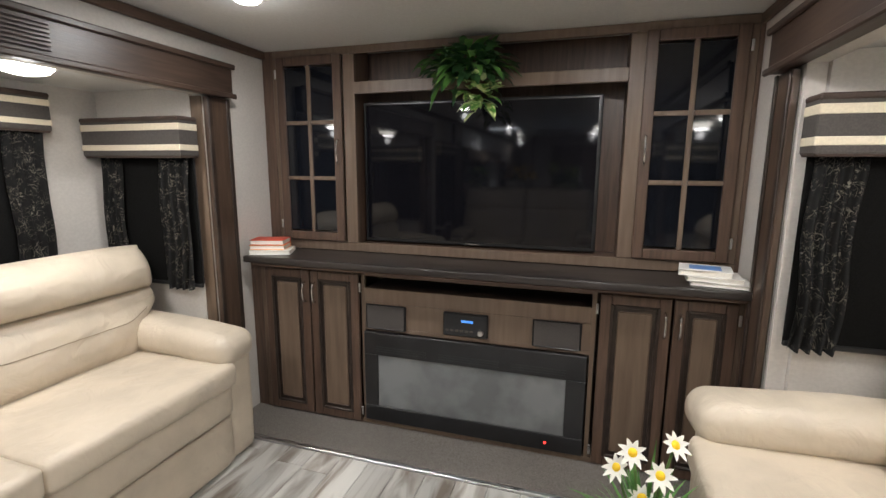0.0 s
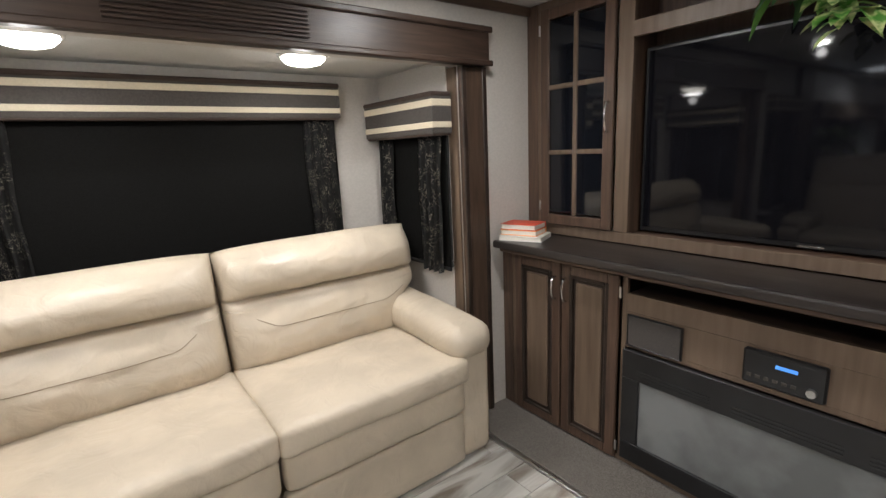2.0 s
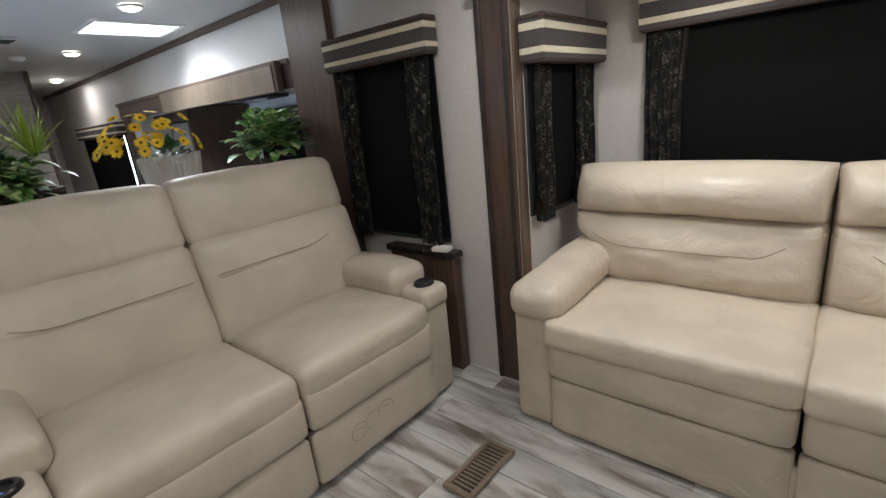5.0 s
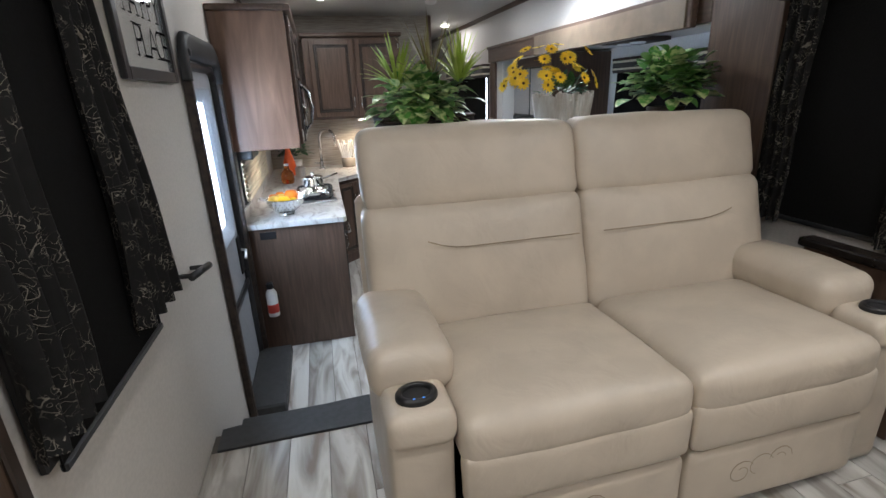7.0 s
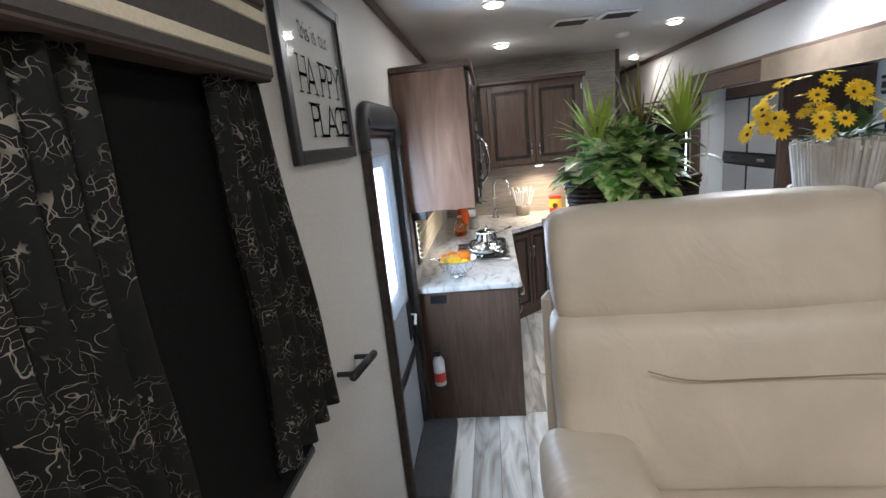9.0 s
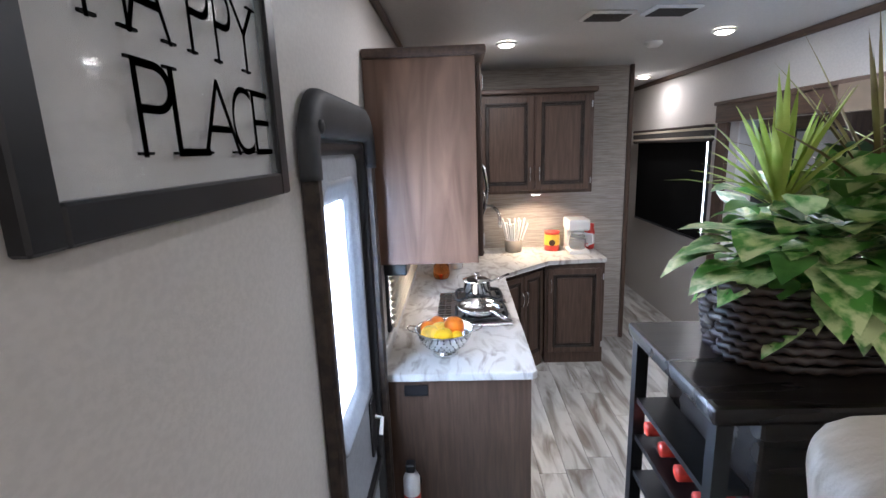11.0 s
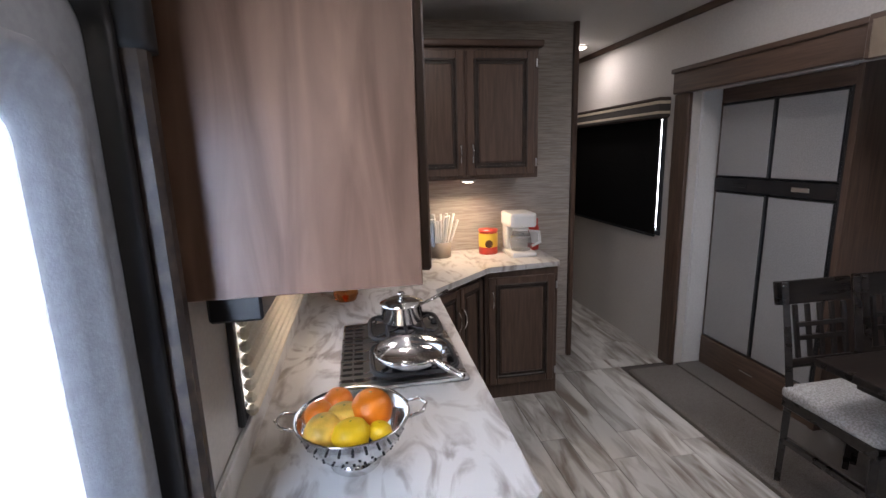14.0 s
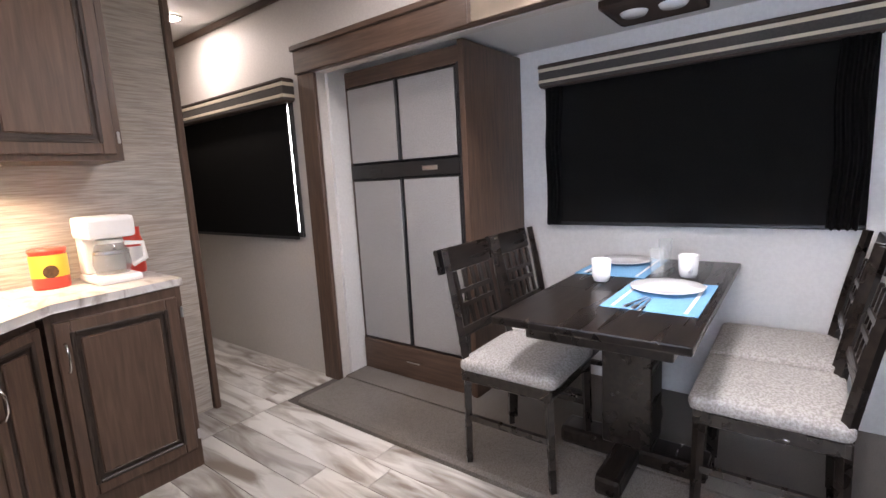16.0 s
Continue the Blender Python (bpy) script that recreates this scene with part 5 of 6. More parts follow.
CT = 0.512
ct = thing("countertop", (0, 0, 0), 0, "marbled grey and cream laminate kitchen countertop", "countertop")
part("slab", prism([(XE - 0.003, -2.84), (0.63, -2.84), (0.61, -2.86), (0.605, -4.36), (0.21, -4.735), (-0.26, -4.77), (-0.275, -4.785), (-0.275, YK + 0.002), (XE - 0.003, YK + 0.002)], CT - 0.035, CT, 0.007), marble, ct)
part("upstand", box(XE - 0.018, -4.4, CT, XE - 0.003, -2.87, CT + 0.07, bevel=0.003), marble, ct)

# run under the stove
kb = thing("base_cabinet", (0.635, -2.86, F), -90, "dark wood base cabinet run with oven under the cooktop", "cabinet", "kitchen base cabinets")
part("end_panel", box(0.0, 0.0, 0.0, 0.018, 0.62, CT - F - 0.036), wood_v, kb)
part("body", box(0.019, 0.02, 0.0, 1.5, 0.62, CT - F - 0.036), wood_v, kb)
door(kb, 0.03, 0.36, 0.12, 0.8, 0.019, 0.33, 0.62, None, wood_v)
part("toe_board", box(0.02, 0.03, 0.0, 1.5, 0.05, 0.09), glaze, kb)
part("outlet", box(-0.006, 0.43, 0.79, -0.0005, 0.53, 0.84, bevel=0.002), black, kb)
ov = thing("oven", (0.635, -3.3, F + 0.1), -90, "black built-in oven with steel towel bar handle", "oven")
part("oven_front", box(0, -0.02, 0.0, 0.6, 0.018, 0.72, bevel=0.005), black, ov)
part("oven_window", box(0.08, -0.023, 0.15, 0.52, -0.0205, 0.45), screen, ov)
part("handle", tube([(0.04, -0.02, 0.55), (0.04, -0.06, 0.55), (0.56, -0.06, 0.55), (0.56, -0.02, 0.55)], 0.009, 8), chrome, ov, "", True)
for i in range(5):
    part("knob", spin([(0.018, 0), (0.016, 0.022), (0, 0.024)], 16, m=pose(0.08 + i * 0.11, -0.02, 0.66, 90)), steel, ov, "", True)

kd = thing("corner_cabinet", (0.61, -4.38, F), -135, "dark wood diagonal sink cabinet with two doors", "cabinet", "kitchen base cabinets")
part("body", box(0.0, 0.02, 0.0, 0.53, 0.3, CT - F - 0.036), wood_v, kd)
door(kd, 0.012, 0.26, 0.1, 0.82, 0.019, 0.225, 0.64, None, wood_v, 0.042)
door(kd, 0.268, 0.517, 0.1, 0.82, 0.019, 0.28, 0.64, None, wood_v, 0.042)
kr = thing("base_cabinet", (0.225, -4.755, F), 180, "dark wood base cabinet with one raised-panel door", "cabinet", "kitchen base cabinets")
part("body", box(0.0, 0.02, 0.0, 0.48, 0.54, CT - F - 0.036), wood_v, kr)
door(kr, 0.02, 0.455, 0.1, 0.82, 0.019, 0.045, 0.68, 0.465, wood_v)

ku = thing("wall_cabinet", (0.79, -4.94, 1.035), 180, "dark wood two-door wall cabinet above the sink", "cabinet", "kitchen wall cabinets")
part("body", box(0.0, 0.0, 0.0, 0.965, 0.358, 0.78), wood_v, ku)
part("crown", box(-0.02, -0.04, 0.78, 0.99, 0.358, 0.82, bevel=0.012, seg=2), wood_h, ku)
door(ku, 0.06, 0.49, 0.025, 0.76, -0.001, 0.46, 0.16, None, wood_v)
door(ku, 0.505, 0.935, 0.025, 0.76, -0.001, 0.535, 0.16, 0.947, wood_v)
ul = thing("under_cabinet_light", (0.26, -5.03, 1.0335), 0, "round warm light under the wall cabinet", "light")
part("rim", spin([(0.045, 0.0), (0.05, -0.012), (0.04, -0.016)], 24), white, ul)
part("lens", spin([(0.042, -0.012), (0.03, -0.022), (0, -0.024)], 24), bulb, ul, "", True)
lamp("under_cabinet_glow", (0.26, -5.03, 0.99), 5, (1, 0.76, 0.48), 0.08)

kw = thing("wall_cabinet", (0.843, -2.875, 0.968), -90, "rustic wood wall cabinet with plain side beside entry door", "cabinet", "kitchen wall cabinets")
part("side_panel", box(0.0, 0.0, 0.0, 0.018, 0.415, 0.775, bevel=0.002), end_panel, kw, "knotty brown side panel")
part("body", box(0.019, 0.0, 0.002, 0.37, 0.415, 0.775), wood_v, kw)
part("crown", box(-0.02, -0.04, 0.775, 1.04, 0.415, 0.81, bevel=0.012, seg=2), wood_h, kw)
door(kw, 0.025, 0.36, 0.02, 0.755, -0.001, 0.33, 0.2, 0.018, wood_v)
part("cabinet_above", box(0.371, 0.0, 0.42, 1.04, 0.415, 0.775), wood_v, kw)
door(kw, 0.39, 1.02, 0.44, 0.755, -0.001, None, None, None, wood_v)
kc = thing("wall_cabinet", (0.843, -3.925, 1.018), -90, "dark wood wall cabinet beside the microwave", "cabinet", "kitchen wall cabinets")
part("body", box(0.0, 0.0, 0.0, 0.84, 0.415, 0.77), wood_v, kc)
door(kc, 0.02, 0.4, 0.02, 0.74, -0.001, 0.37, 0.16, None, wood_v)
mw = thing("microwave", (0.843, -3.255, 0.973), -90, "black and steel over-stove microwave with curved handle", "microwave")
part("body", box(0.0, -0.03, 0.0, 0.66, 0.415, 0.41, bevel=0.006), black, mw)
part("door_glass", box(0.04, -0.036, 0.05, 0.47, -0.031, 0.38), screen, mw)
part("control_panel", box(0.53, -0.036, 0.03, 0.645, -0.031, 0.39, bevel=0.002), steel, mw)
part("handle", tube([(0.5, -0.03, 0.05), (0.5, -0.075, 0.1), (0.5, -0.095, 0.215), (0.5, -0.075, 0.33), (0.5, -0.03, 0.38)], 0.011, 10), chrome, mw, "curved chrome handle", True)
hl = thing("hood_light", (0.99, -3.6, 0.972), 0, "warm light under the microwave", "light")
part("lens", spin([(0.06, 0.0), (0.055, -0.012), (0, -0.016)], 24), bulb, hl, "", True)
lamp("hood_glow", (0.99, -3.6, 0.933), 1.0, (1, 0.76, 0.5), 0.08)
rb = thing("range_hood_lip", (0.895, -2.9, 0.913), 0, "black plastic box under the wall cabinet", "box")
part("housing", box(0.24, -0.3, 0.0, 0.335, -0.01, 0.054, bevel=0.005), black, rb)

# kitchen window with pleated blind
kn = thing("window_kitchen", (XE - 0.002, -3.78, 0.585), -90, "low kitchen window with cream pleated blind", "window", kind="structure")
part("pane", box(-0.63, 0.02, 0.0, 0.63, 0.024, 0.3), glass, kn).visible_shadow = False
for i in range(9):
    z = 0.02 + i * 0.032
    part("blind_slat", box(-0.66, -0.04, z, 0.66, -0.013, z + 0.029, bevel=0.009), blind_mat, kn)
part("window_frame", moulding(-0.68, 0.68, 0.005, 0.32, -0.0125, 0.03), black_soft, kn)

# cooktop
ck = thing("cooktop", (0.85, -3.64, CT), 0, "stainless three-burner gas cooktop with black grates", "stove")
bm = box(-0.2, -0.285, 0.0005, 0.2, 0.285, 0.012, bevel=0.004)
part("top_plate", bm, steel, ck)
part("burner_well", box(-0.185, -0.27, 0.0125, 0.11, 0.27, 0.014, bevel=0.0005), steel, ck)
for i in range(13):
    for x in (0.124, 0.16):
        part("side_slot", box(x, -0.25 + i * 0.039, 0.0121, x + 0.03, -0.234 + i * 0.039, 0.0128), black, ck)
for y in (-0.15, 0.14):
    bn = part("burner", spin([(0.045, 0.014), (0.045, 0.024), (0.03, 0.03), (0, 0.031)], 24, m=pose(-0.04, y, 0)), iron, ck, "", True)
    for k in range(4):
        a = math.pi / 4 + k * math.pi / 2
        part("grate_bar", tube([(-0.04 + 0.03 * math.cos(a), y + 0.03 * math.sin(a), 0.036), (-0.04 + 0.15 * math.cos(a), y + 0.13 * math.sin(a), 0.036), (-0.04 + 0.16 * math.cos(a), y + 0.135 * math.sin(a), 0.014)], 0.0055, 6), iron, bn)
    part("grate_ring", tube([(-0.04 + 0.135 * math.copysign(abs(math.cos(q)) ** 0.4, math.cos(q)), y + 0.125 * math.copysign(abs(math.sin(q)) ** 0.4, math.sin(q)), 0.034) for q in [2 * math.pi * i / 32 for i in range(33)]], 0.009, 6), iron, bn)
    for dx in (-0.07, 0.0, 0.07):
        part("grate_bar", tube([(-0.04 + dx, y - 0.125, 0.036), (-0.04 + dx, y + 0.125, 0.036)], 0.0075, 6), iron, bn)
for i in range(4):
    part("knob", spin([(0.016, 0.014), (0.014, 0.034), (0, 0.035)], 16, m=pose(-0.165, -0.2 + i * 0.12, 0)), black, ck, "", True)
pot = thing("saucepan", (0.815, -3.83, CT + 0.042), 0, "polished steel saucepan with lid on the back burner", "pan")
part("body", spin([(0, 0), (0.085, 0), (0.092, 0.008), (0.092, 0.08), (0.097, 0.083)], 36), chrome, pot, "", True)
part("lid", spin([(0.098, 0.083), (0.098, 0.087), (0.06, 0.102), (0, 0.108)], 36), chrome, pot, "", True)
part("lid_knob", spin([(0.008, 0.106), (0.008, 0.12), (0.018, 0.126), (0.014, 0.134), (0, 0.135)], 16), chrome, pot, "", True)
part("handle", tube([(-0.09, -0.01, 0.065), (-0.15, -0.05, 0.075), (-0.23, -0.11, 0.09)], [0.006, 0.009, 0.008], 8), chrome, pot, "", True)
pan = thing("frying_pan", (0.82, -3.45, CT + 0.042), 0, "polished steel frying pan on the front burner", "pan")
part("body", spin([(0, 0.003), (0.08, 0.003), (0.088, 0.0), (0.104, 0.02), (0.115, 0.042), (0.118, 0.042), (0.107, 0.02), (0.09, 0.004), (0, 0.005)], 40), chrome, pan, "", True)
part("handle", tube([(-0.05, 0.1, 0.034), (-0.07, 0.14, 0.048), (-0.115, 0.25, 0.055)], [0.007, 0.01, 0.009], 8), chrome, pan, "", True)

# fruit bowl
fb = thing("colander_bowl", (0.995, -3.035, CT + 0.0005), 0, "perforated steel colander with two handles, full of fruit", "bowl")
part("foot_ring", spin([(0.055, 0), (0.058, 0.004), (0.05, 0.03), (0.046, 0.03), (0.05, 0.002)], 32), chrome, fb, "", True)
part("bowl", spin([(0, 0.028), (0.05, 0.028), (0.09, 0.05), (0.115, 0.085), (0.124, 0.118), (0.13, 0.12), (0.128, 0.124), (0.12, 0.12), (0.11, 0.086), (0.086, 0.054), (0.048, 0.034), (0, 0.034)], 40), chrome, fb, "", True)
bm = bmesh.new()
for k, (r, z) in enumerate(((0.075, 0.04), (0.096, 0.058), (0.109, 0.076), (0.1175, 0.094))):
    for i in range(26):
        a = 2 * math.pi * (i + 0.5 * (k % 2)) / 26
        spin([(0.0035, 0), (0, 0.0005)], 6, bm, pose(r * math.cos(a), r * math.sin(a), z) @ pose(0, 0, 0, 0, 60, math.degrees(a)))
tagged(part("holes", bm, black, fb), kind="stuff")
for s in (-1, 1):
    part("handle", tube([(s * 0.125, -0.035, 0.118), (s * 0.155, -0.03, 0.124), (s * 0.168, 0, 0.126), (s * 0.155, 0.03, 0.124), (s * 0.125, 0.035, 0.118)], 0.004, 8), chrome, fb, "", True)


def fruit(at, r, material, label, stretch=1.0, turn=0):
    bm = bmesh.new()
    bmesh.ops.create_uvsphere(bm, u_segments=24, v_segments=16, radius=r)
    for v in bm.verts:
        v.co.x *= stretch
        if stretch > 1.1 and abs(v.co.x) > r * 0.95:
            v.co.y *= 0.75
            v.co.z *= 0.75
        if v.co.z > r * 0.9:
            v.co.z -= r * 0.08
    ob = part("fruit", bm, material, None, "", True, pose(*at, 0, 0, turn))
    tagged(ob, label, "fruit", "fruit in the colander")
    st2 = part("stem_end", spin([(r * 0.1, 0), (0, r * 0.04)], 8, m=pose(0, 0, r * 0.9)), stem, ob)
    return ob


fruit((0.952, -3.030, CT + 0.13), 0.047, peel_o, "large ripe orange in the colander")
fruit((1.069, -3.050, CT + 0.118), 0.034, peel_o, "orange in the colander")
fruit((1.029, -3.095, CT + 0.122), 0.034, peel_o, "small orange in the colander")
fruit((0.997, -2.965, CT + 0.114), 0.035, peel_y, "yellow lemon in the colander", 1.25, 20)
fruit((1.057, -2.990, CT + 0.112), 0.04, peel_p, "yellow-brown pear in the colander", 1.15, 60)
fruit((0.937, -2.970, CT + 0.11), 0.023, peel_y, "small yellow lemon in the colander", 1.2, -30)
fruit((1.012, -3.030, CT + 0.11), 0.042, peel_p, "brownish pear in the colander", 1.1, 0)

# faucet, canisters, coffee maker and bottles
fc = thing("faucet", (0.73, -5.08, CT + 0.0005), 0, "tall gooseneck brushed steel kitchen faucet", "faucet")
part("base", spin([(0.03, 0), (0.028, 0.012), (0.018, 0.02), (0.016, 0.06), (0.013, 0.07)], 20), steel, fc, "", True)
arc = [(0, 0, 0.06), (0, 0, 0.26)] + [(-0.085 * (1 - math.cos(a)) * 0.75, 0.085 * (1 - math.cos(a)) * 0.7, 0.26 + 0.085 * math.sin(a)) for a in [math.pi * i / 12 for i in range(1, 12)]] + [(-0.13, 0.12, 0.2)]
part("spout", tube(arc, 0.011, 12), steel, fc, "", True)
part("lever", tube([(0.015, 0, 0.05), (0.06, 0.0, 0.06)], 0.006, 8), steel, fc, "", True)
sc = thing("straw_canister", (0.44, -5.13, CT + 0.0005), 0, "grey canister holding white plastic utensils", "canister")
part("canister", spin([(0, 0), (0.055, 0), (0.06, 0.08), (0.055, 0.08), (0.05, 0.01)], 24), mat("taupe tin", (0.3, 0.25, 0.2), 0.5), sc, "", True)
for i in range(26):
    a, r = rng.uniform(0, 6.28), rng.uniform(0.02, 0.1)
    x, y = r * math.cos(a), r * math.sin(a)
    part("utensil", tube([(x * 0.4, y * 0.4, 0.02), (x, y, 0.2 + rng.uniform(-0.02, 0.03))], [0.003, 0.007], 6), white, sc)
tn = thing("coffee_tin", (0.1, -5.14, CT + 0.0005), 0, "red plastic coffee tub with yellow label", "tub")
part("tub", spin([(0, 0), (0.05, 0), (0.052, 0.01), (0.05, 0.12), (0.053, 0.125), (0.053, 0.135), (0, 0.137)], 28), red, tn, "", True)
part("label_band", spin([(0.0525, 0.04), (0.0525, 0.115)], 28), yellow, tn, "yellow printed label", True)
part("label_mark", spin([(0, 0), (0.022, 0.0)], 16, m=pose(0.01, 0.0535, 0.06, -90)), brown_eye, tn)
cm = thing("coffee_maker", (-0.09, -5.06, CT + 0.0005), 180, "white drip coffee maker with glass carafe", "coffee maker")
part("base", box(-0.075, -0.12, 0.0, 0.075, 0.1, 0.03, bevel=0.012, seg=2), white, cm)
part("column", box(-0.07, 0.02, 0.03, 0.07, 0.1, 0.24, bevel=0.012, seg=2), white, cm)
part("brew_head", box(-0.08, -0.1, 0.17, 0.08, 0.1, 0.255, bevel=0.018, seg=2), white, cm)
carafe_glass = sheer("carafe glass", 0.4)
carafe_glass.node_tree.nodes["Principled BSDF"].inputs["Base Color"].default_value = (0.3, 0.3, 0.3, 1)
part("carafe", spin([(0, 0.033), (0.055, 0.033), (0.064, 0.07), (0.058, 0.12), (0.045, 0.15)], 28, m=pose(0, -0.045, 0)), carafe_glass, cm, "clear glass carafe", True)
part("carafe_band", spin([(0.0605, 0.112), (0.059, 0.122)], 28, m=pose(0, -0.045, 0)), steel, cm)
part("carafe_lid", spin([(0.047, 0.15), (0.045, 0.163), (0, 0.165)], 24, m=pose(0, -0.045, 0)), white, cm, "", True)
part("carafe_handle", tube([(0.045, -0.06, 0.145), (0.1, -0.08, 0.14), (0.105, -0.085, 0.08), (0.06, -0.07, 0.055)], 0.009, 8), white, cm, "", True)
cr = thing("creamer_bottle", (-0.23, -5.17, CT + 0.0005), 0, "white and red plastic creamer bottle", "bottle")
part("bottle", spin([(0, 0), (0.035, 0), (0.037, 0.01), (0.037, 0.12), (0.03, 0.14)], 20), red, cr, "", True)
part("label_band", spin([(0.038, 0.04), (0.038, 0.1)], 20), white, cr, "", True)
part("cap", spin([(0.031, 0.14), (0.031, 0.17), (0, 0.171)], 20), red, cr, "", True)
ob = thing("oil_bottle", (1.05, -4.3, CT + 0.0005), 0, "squat glass bottle of amber oil on countertop", "bottle")
part("glass", spin([(0, 0.002), (0.045, 0.002), (0.055, 0.03), (0.05, 0.09), (0.025, 0.12), (0.02, 0.15)], 24), amber, ob, "", True)
part("stopper", spin([(0.02, 0.15), (0.02, 0.165), (0, 0.17)], 16), steel, ob)
bo = thing("hot_sauce_bottle", (1.05, -4.8, CT + 0.0005), 0, "tall tapered bright orange bottle on countertop", "bottle")
part("bottle", spin([(0, 0), (0.05, 0), (0.055, 0.02), (0.05, 0.1), (0.022, 0.2), (0.018, 0.25)], 24), orange_p, bo, "", True)
part("cap", spin([(0.02, 0.25), (0.016, 0.29), (0, 0.3)], 16), wicker, bo)
sk2 = thing("ribbed_jar", (0.94, -4.57, CT + 0.0005), 0, "ribbed metal jar on countertop", "jar")
part("jar", spin([(0, 0)] + [(0.045 + 0.003 * (i % 2), 0.005 + i * 0.007) for i in range(14)] + [(0.04, 0.105), (0, 0.11)], 24), steel, sk2, "", True)
gp = thing("herb_plant", (1.0, -5.1, CT + 0.0005), 0, "small green herb in a pot behind bottles", "plant")
part("pot", spin([(0, 0), (0.04, 0), (0.05, 0.08), (0, 0.075)], 20), white, gp, "", True)
bush(gp, "foliage", (0, 0, 0.13), (0.1, 0.08, 0.07), 60, 0.07, 0.05, leaf_b, rng, -0.3)
fx = thing("fire_extinguisher", (1.15, -2.818, F + 0.27), 0, "small white fire extinguisher on cabinet end", "extinguisher")
part("cylinder", spin([(0, 0), (0.034, 0.002), (0.036, 0.01), (0.036, 0.16), (0.022, 0.19), (0.014, 0.2)], 20), white, fx, "", True)
part("label_band", spin([(0.0365, 0.03), (0.0365, 0.09)], 20), red, fx)
part("valve", box(-0.02, -0.015, 0.2, 0.02, 0.03, 0.24, bevel=0.006), black, fx)
part("bracket", box(-0.04, -0.042, 0.1, 0.04, -0.036, 0.13), black, fx)

for o, k in ((fc, 1.22), (sc, 1.3), (tn, 1.25), (cm, 1.14), (cr, 1.3), (ob, 1.1), (bo, 1.2), (sk2, 1.05), (pot, 0.88), (gp, 1.4)):
    o.scale = (k, k, k)

# ---- fridge ----
fg = thing("refrigerator", (-1.408, -4.89, F + 0.035), 90, "four-door refrigerator with grey panels and black trim in dark wood surround", "refrigerator")
part("surround", merge(box(-0.018, 0.03, 0.0, 0.0, 0.62, 1.91), box(0.872, 0.005, 0.0, 0.905, 0.62, 1.925)), wood_v, fg, "dark wood side panels")
part("top_panel", box(0.001, 0.03, 1.82, 0.871, 0.62, 1.91), wood_h, fg)
part("carcass", box(0.002, 0.05, 0.21, 0.87, 0.62, 1.819), black, fg)
bd = part("drawer", box(0.001, 0.01, 0.0, 0.871, 0.05, 0.208, bevel=0.004), wood_h, fg)
part("handle", tube([(0.4, 0.01, 0.12), (0.4, -0.015, 0.12), (0.5, -0.015, 0.12), (0.5, 0.01, 0.12)], 0.005), chrome, bd)
part("band", box(0.005, 0.012, 1.255, 0.852, 0.049, 1.34, bevel=0.003), black, fg)
for x0, x1 in ((0.012, 0.424), (0.434, 0.848)):
    for z0, z1 in ((0.215, 1.25), (1.345, 1.81)):
        d = part("door", box(x0, 0.016, z0, x1, 0.049, z1, bevel=0.005), black, fg)
        part("door_panel", box(x0 + 0.012, 0.012, z0 + 0.01, x1 - 0.012, 0.017, z1 - 0.01, bevel=0.002), fridge_mat, d, "speckled grey door panel")
    part("latch", box((x0 + x1) / 2 - 0.05, 0.006, 1.285, (x0 + x1) / 2 + 0.06, 0.0125, 1.31, bevel=0.003), steel if x0 > 0.2 else black_soft, fg)
part("edge_trim", box(0.853, 0.006, 0.21, 0.8715, 0.049, 1.82, bevel=0.003), black, fg)

# ---- dinette ----
ZD = F + 0.035
tb = thing("dining_table", (-1.34, -3.13, ZD), 0, "espresso wood rectangular pedestal dining table", "table")
part("tabletop", box(-0.69, -0.32, 0.715, 0.62, 0.32, 0.745, bevel=0.006, seg=2), wood_dark, tb)
part("leaf_joint", box(0.1, -0.319, 0.7445, 0.104, 0.319, 0.7456), black, tb)
part("apron", box(-0.6, -0.25, 0.64, 0.5, 0.25, 0.714, bevel=0.004), wood_dark, tb)
part("pedestal", box(-0.07, -0.1, 0.08, 0.11, 0.1, 0.63, bevel=0.006), wood_dark, tb)
part("foot", box(-0.36, -0.05, 0.0, 0.36, 0.05, 0.08, bevel=0.02, seg=2), wood_dark, tb)
part("cross_foot", box(-0.05, -0.3, 0.0, 0.09, 0.3, 0.078, bevel=0.02, seg=2), wood_dark, tb)


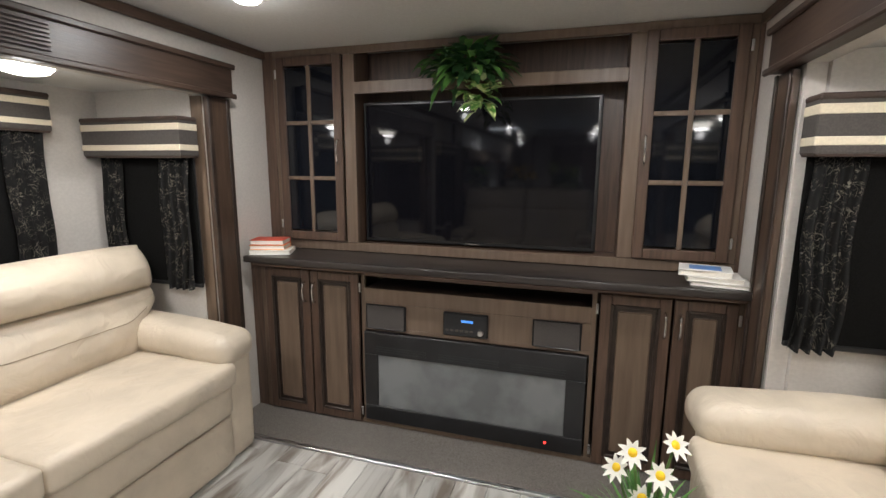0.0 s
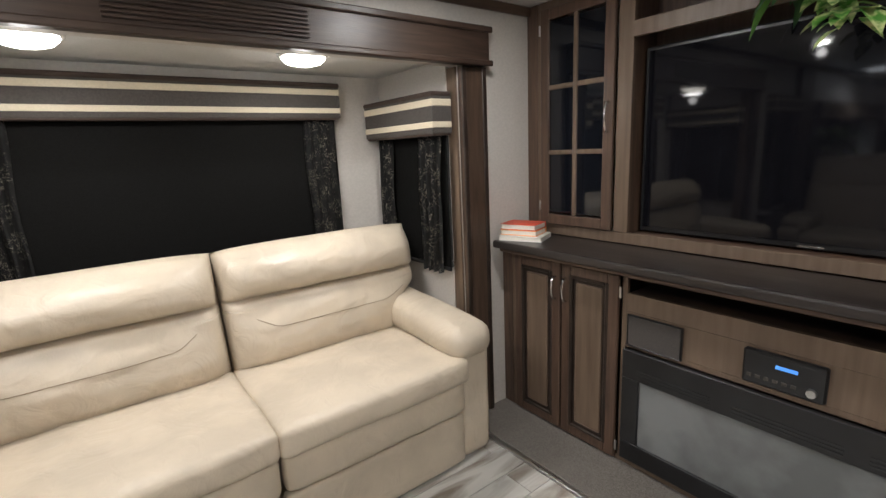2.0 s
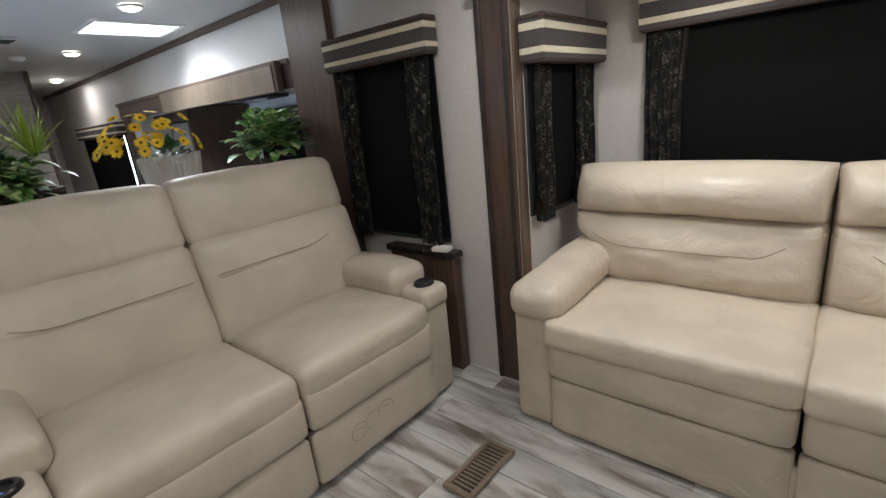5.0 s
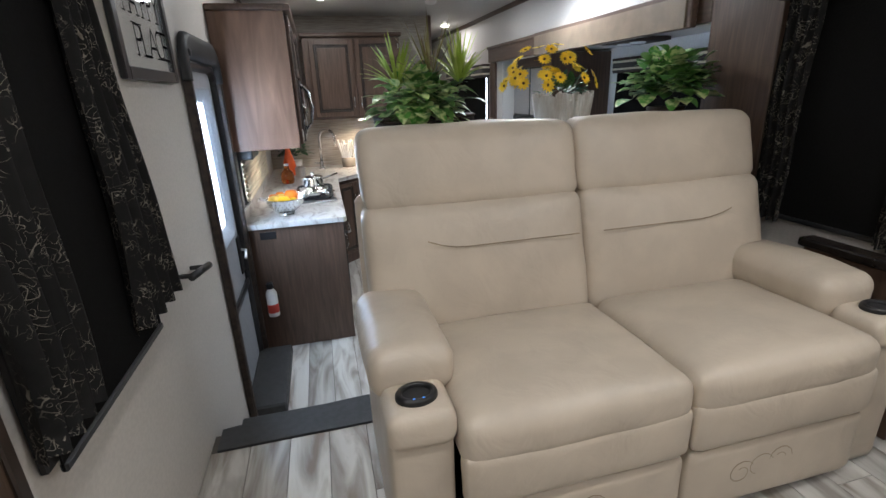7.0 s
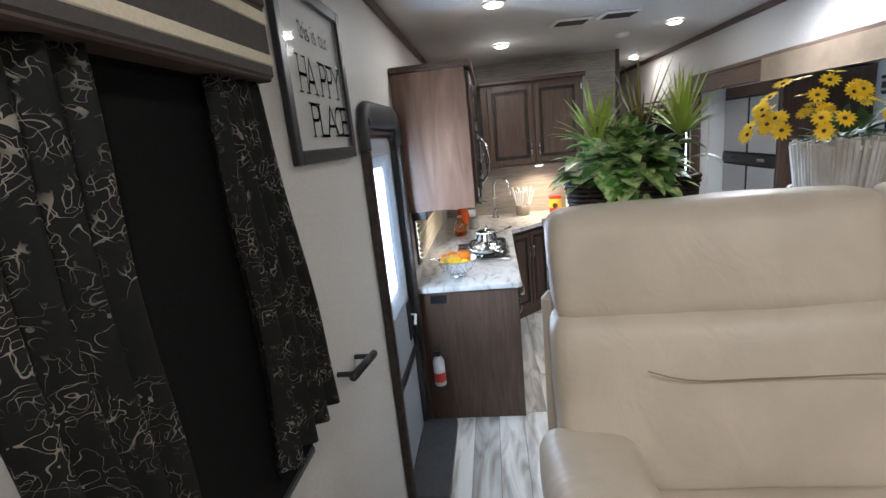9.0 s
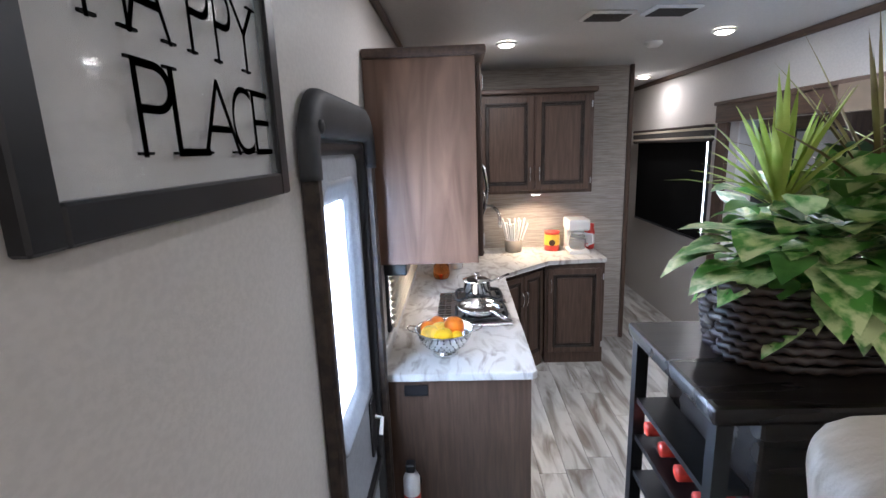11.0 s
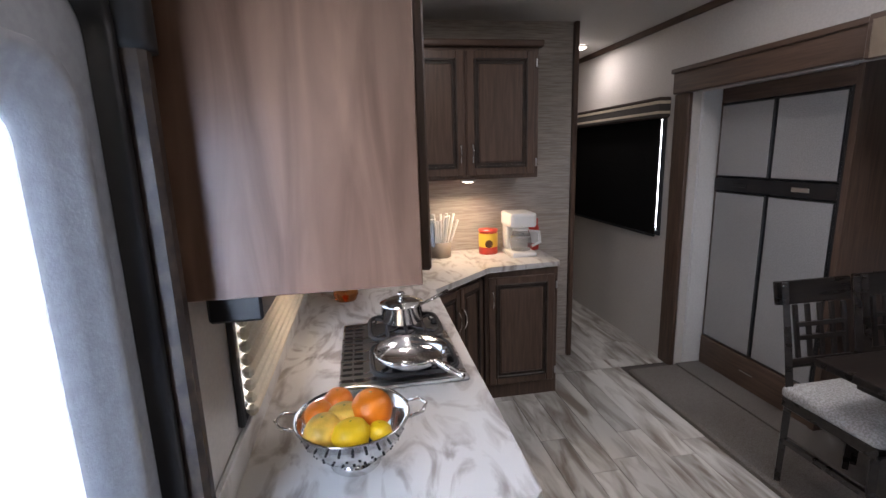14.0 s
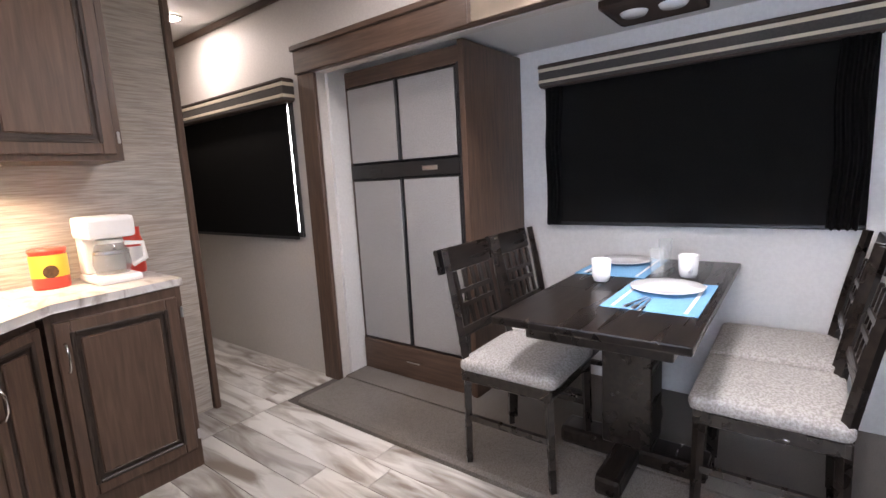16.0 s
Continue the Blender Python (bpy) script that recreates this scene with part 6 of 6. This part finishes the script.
def dining_chair():
    """A slat-back chair facing local -y."""
    ob = thing("dining_chair", (0, 0, 0), 0, "espresso wood dining chair with tweed seat pad at table", "chair", "chairs round the table")
    for x in (-0.19, 0.19):
        part("leg", tube([(x, -0.19, 0.43), (x, -0.2, 0)], [0.02, 0.016], 4), wood_dark, ob)
        part("rear_post", tube([(x, 0.19, 0.0), (x, 0.18, 0.44), (x, 0.22, 0.68), (x, 0.27, 0.94)], [0.017, 0.021, 0.02, 0.017], 4), wood_dark, ob)
        part("side_stretcher", box(x - 0.009, -0.19, 0.2, x + 0.009, 0.18, 0.225), wood_dark, ob)
    part("seat_frame", box(-0.21, -0.21, 0.38, 0.21, 0.2, 0.43, bevel=0.005), wood_dark, ob)
    part("seat", moved(cushion((0.44, 0.43, 0.06), 0.025, (0, 0, 0.012), 10, 0.003, 1.0), pose(0, -0.01, 0.455)), tweed, ob, "grey tweed seat pad", True)
    lean = pose(0, 0.205, 0.62, -12)
    part("top_rail", moved(box(-0.2, 0.03, 0.22, 0.2, 0.055, 0.33, bevel=0.008, seg=2), lean), wood_dark, ob)
    part("lower_rail", moved(box(-0.18, 0.0, -0.06, 0.18, 0.02, -0.02, bevel=0.004), lean), wood_dark, ob)
    for i in range(5):
        x = -0.13 + i * 0.065
        part("slat", moved(box(x - 0.012, 0.008, -0.02, x + 0.012, 0.022, 0.222, bevel=0.003), lean), wood_dark, ob)
    part("cross_slat", moved(box(-0.13, 0.004, 0.12, 0.13, 0.026, 0.14), lean), wood_dark, ob)
    part("cross_slat", moved(box(-0.13, 0.004, 0.06, 0.13, 0.026, 0.08), lean), wood_dark, ob)
    return ob


ch = dining_chair()
ch.matrix_basis = pose(-1.09, -3.51, ZD, 0, 0, 180)
copy_thing(ch, pose(-1.54, -3.53, ZD, 0, 0, 180))
copy_thing(ch, pose(-1.21, -2.64, ZD, 0, 0, 0))
copy_thing(ch, pose(-1.67, -2.64, ZD, 0, 0, 0))
ZT = ZD + 0.7463
for (x, y, a) in ((-1.24, -3.0, 0), (-1.74, -3.29, 0)):
    pm = thing("placemat", (x, y, ZT), a, "light blue woven placemat on dining table", "placemat", "place settings")
    part("cloth", box(-0.24, -0.16, 0.0, 0.24, 0.16, 0.003, bevel=0.001), blue_cloth, pm)
    for k in (-0.12, 0.12):
        part("stripe", box(-0.22, k - 0.006, 0.003, 0.22, k + 0.006, 0.0036), white, pm)
for (x, y) in ((-1.32, -3.0), (-1.83, -3.31)):
    pl = thing("dinner_plate", (x, y, ZT + 0.0035), 0, "round white china dinner plate on placemat", "plate", "place settings")
    part("plate", spin([(0, 0.004), (0.07, 0.004), (0.075, 0.0), (0.085, 0.004), (0.135, 0.016), (0.136, 0.019), (0.085, 0.008), (0, 0.008)], 40), china, pl, "", True)
for (x, y, a) in ((-1.38, -3.28, 200), (-1.59, -2.97, 20)):
    mg = thing("mug", (x, y, ZT + 0.0036), a, "white china mug on dining table", "mug", "place settings")
    part("cup", spin([(0, 0.002), (0.032, 0.002), (0.038, 0.02), (0.042, 0.1), (0.039, 0.1), (0.035, 0.02), (0, 0.012)], 28), china, mg, "", True)
    part("handle", tube([(0.038, 0, 0.085), (0.062, 0, 0.083), (0.068, 0, 0.055), (0.055, 0, 0.032), (0.036, 0, 0.03)], 0.006, 8), china, mg, "", True)
for (x, y) in ((-1.56, -3.09), (-1.86, -3.12)):
    gl = thing("drinking_glass", (x, y, ZT), 0, "clear tall drinking glass on dining table", "glass", "place settings")
    part("glass", spin([(0, 0.001), (0.026, 0.001), (0.034, 0.13), (0.032, 0.13), (0.025, 0.012), (0, 0.012)], 24), glass, gl, "", True)
for j, (x, y) in enumerate(((-1.1, -3.06), (-1.6, -3.38))):
    for i in range(3):
        kf = thing("cutlery", (x + 0.012 * i, y + 0.02 * i, ZT + 0.0037), -10 + 6 * i, "steel cutlery piece lying on placemat", "cutlery", "place settings")
        part("piece", merge(box(-0.09, -0.004, 0, 0.03, 0.004, 0.003, bevel=0.001), box(0.031, -0.009, 0.0, 0.09, 0.009, 0.003, bevel=0.001)), steel, kf)

# ---- floors: carpet, planks ----
solid("floor_carpet", box(-XW, 1.71, -0.004, XW, YL + 0.02, 0.01, bevel=0.004), carpet, "grey carpet strip before the entertainment centre", "floor")
solid("trim_carpet_edge", box(-XW, 1.685, -0.004, XW, 1.709, 0.012, bevel=0.003), steel, "pale metal strip at the carpet edge", "trim")


def planks(name, x0, x1, y0, y1, z, label, seed, width=0.15, length=1.2):
    """Floor planks, each an object, laid along y with staggered ends."""
    rg = random.Random(seed)
    fl = thing(name, (0, 0, 0), 0, label, "floor", kind="structure")
    n = round((x1 - x0) / width)
    w = (x1 - x0) / n
    for i in range(n):
        y = y0 - rg.uniform(0.1, 1.0)
        while y < y1:
            a, b = max(y, y0), min(y + length, y1)
            if b - a > 0.02:
                part("plank", box(x0 + i * w + 0.0013, a + 0.0012, z - 0.006, x0 + (i + 1) * w - 0.0013, b - 0.0008, z, bevel=0.0012), plank_mat, fl)
            y += length
    return fl


planks("floor_living", -XW, XE, -1.394, 1.684, 0.0, "weathered grey wood plank floor of the living room", 3)
planks("floor_kitchen", -0.858, XE - 0.001, -5.0, -1.7, F, "weathered grey wood plank floor of the kitchen", 4)
planks("floor_hall", -XW, XE, YH, -5.002, F, "weathered grey wood plank floor of the hall", 6)
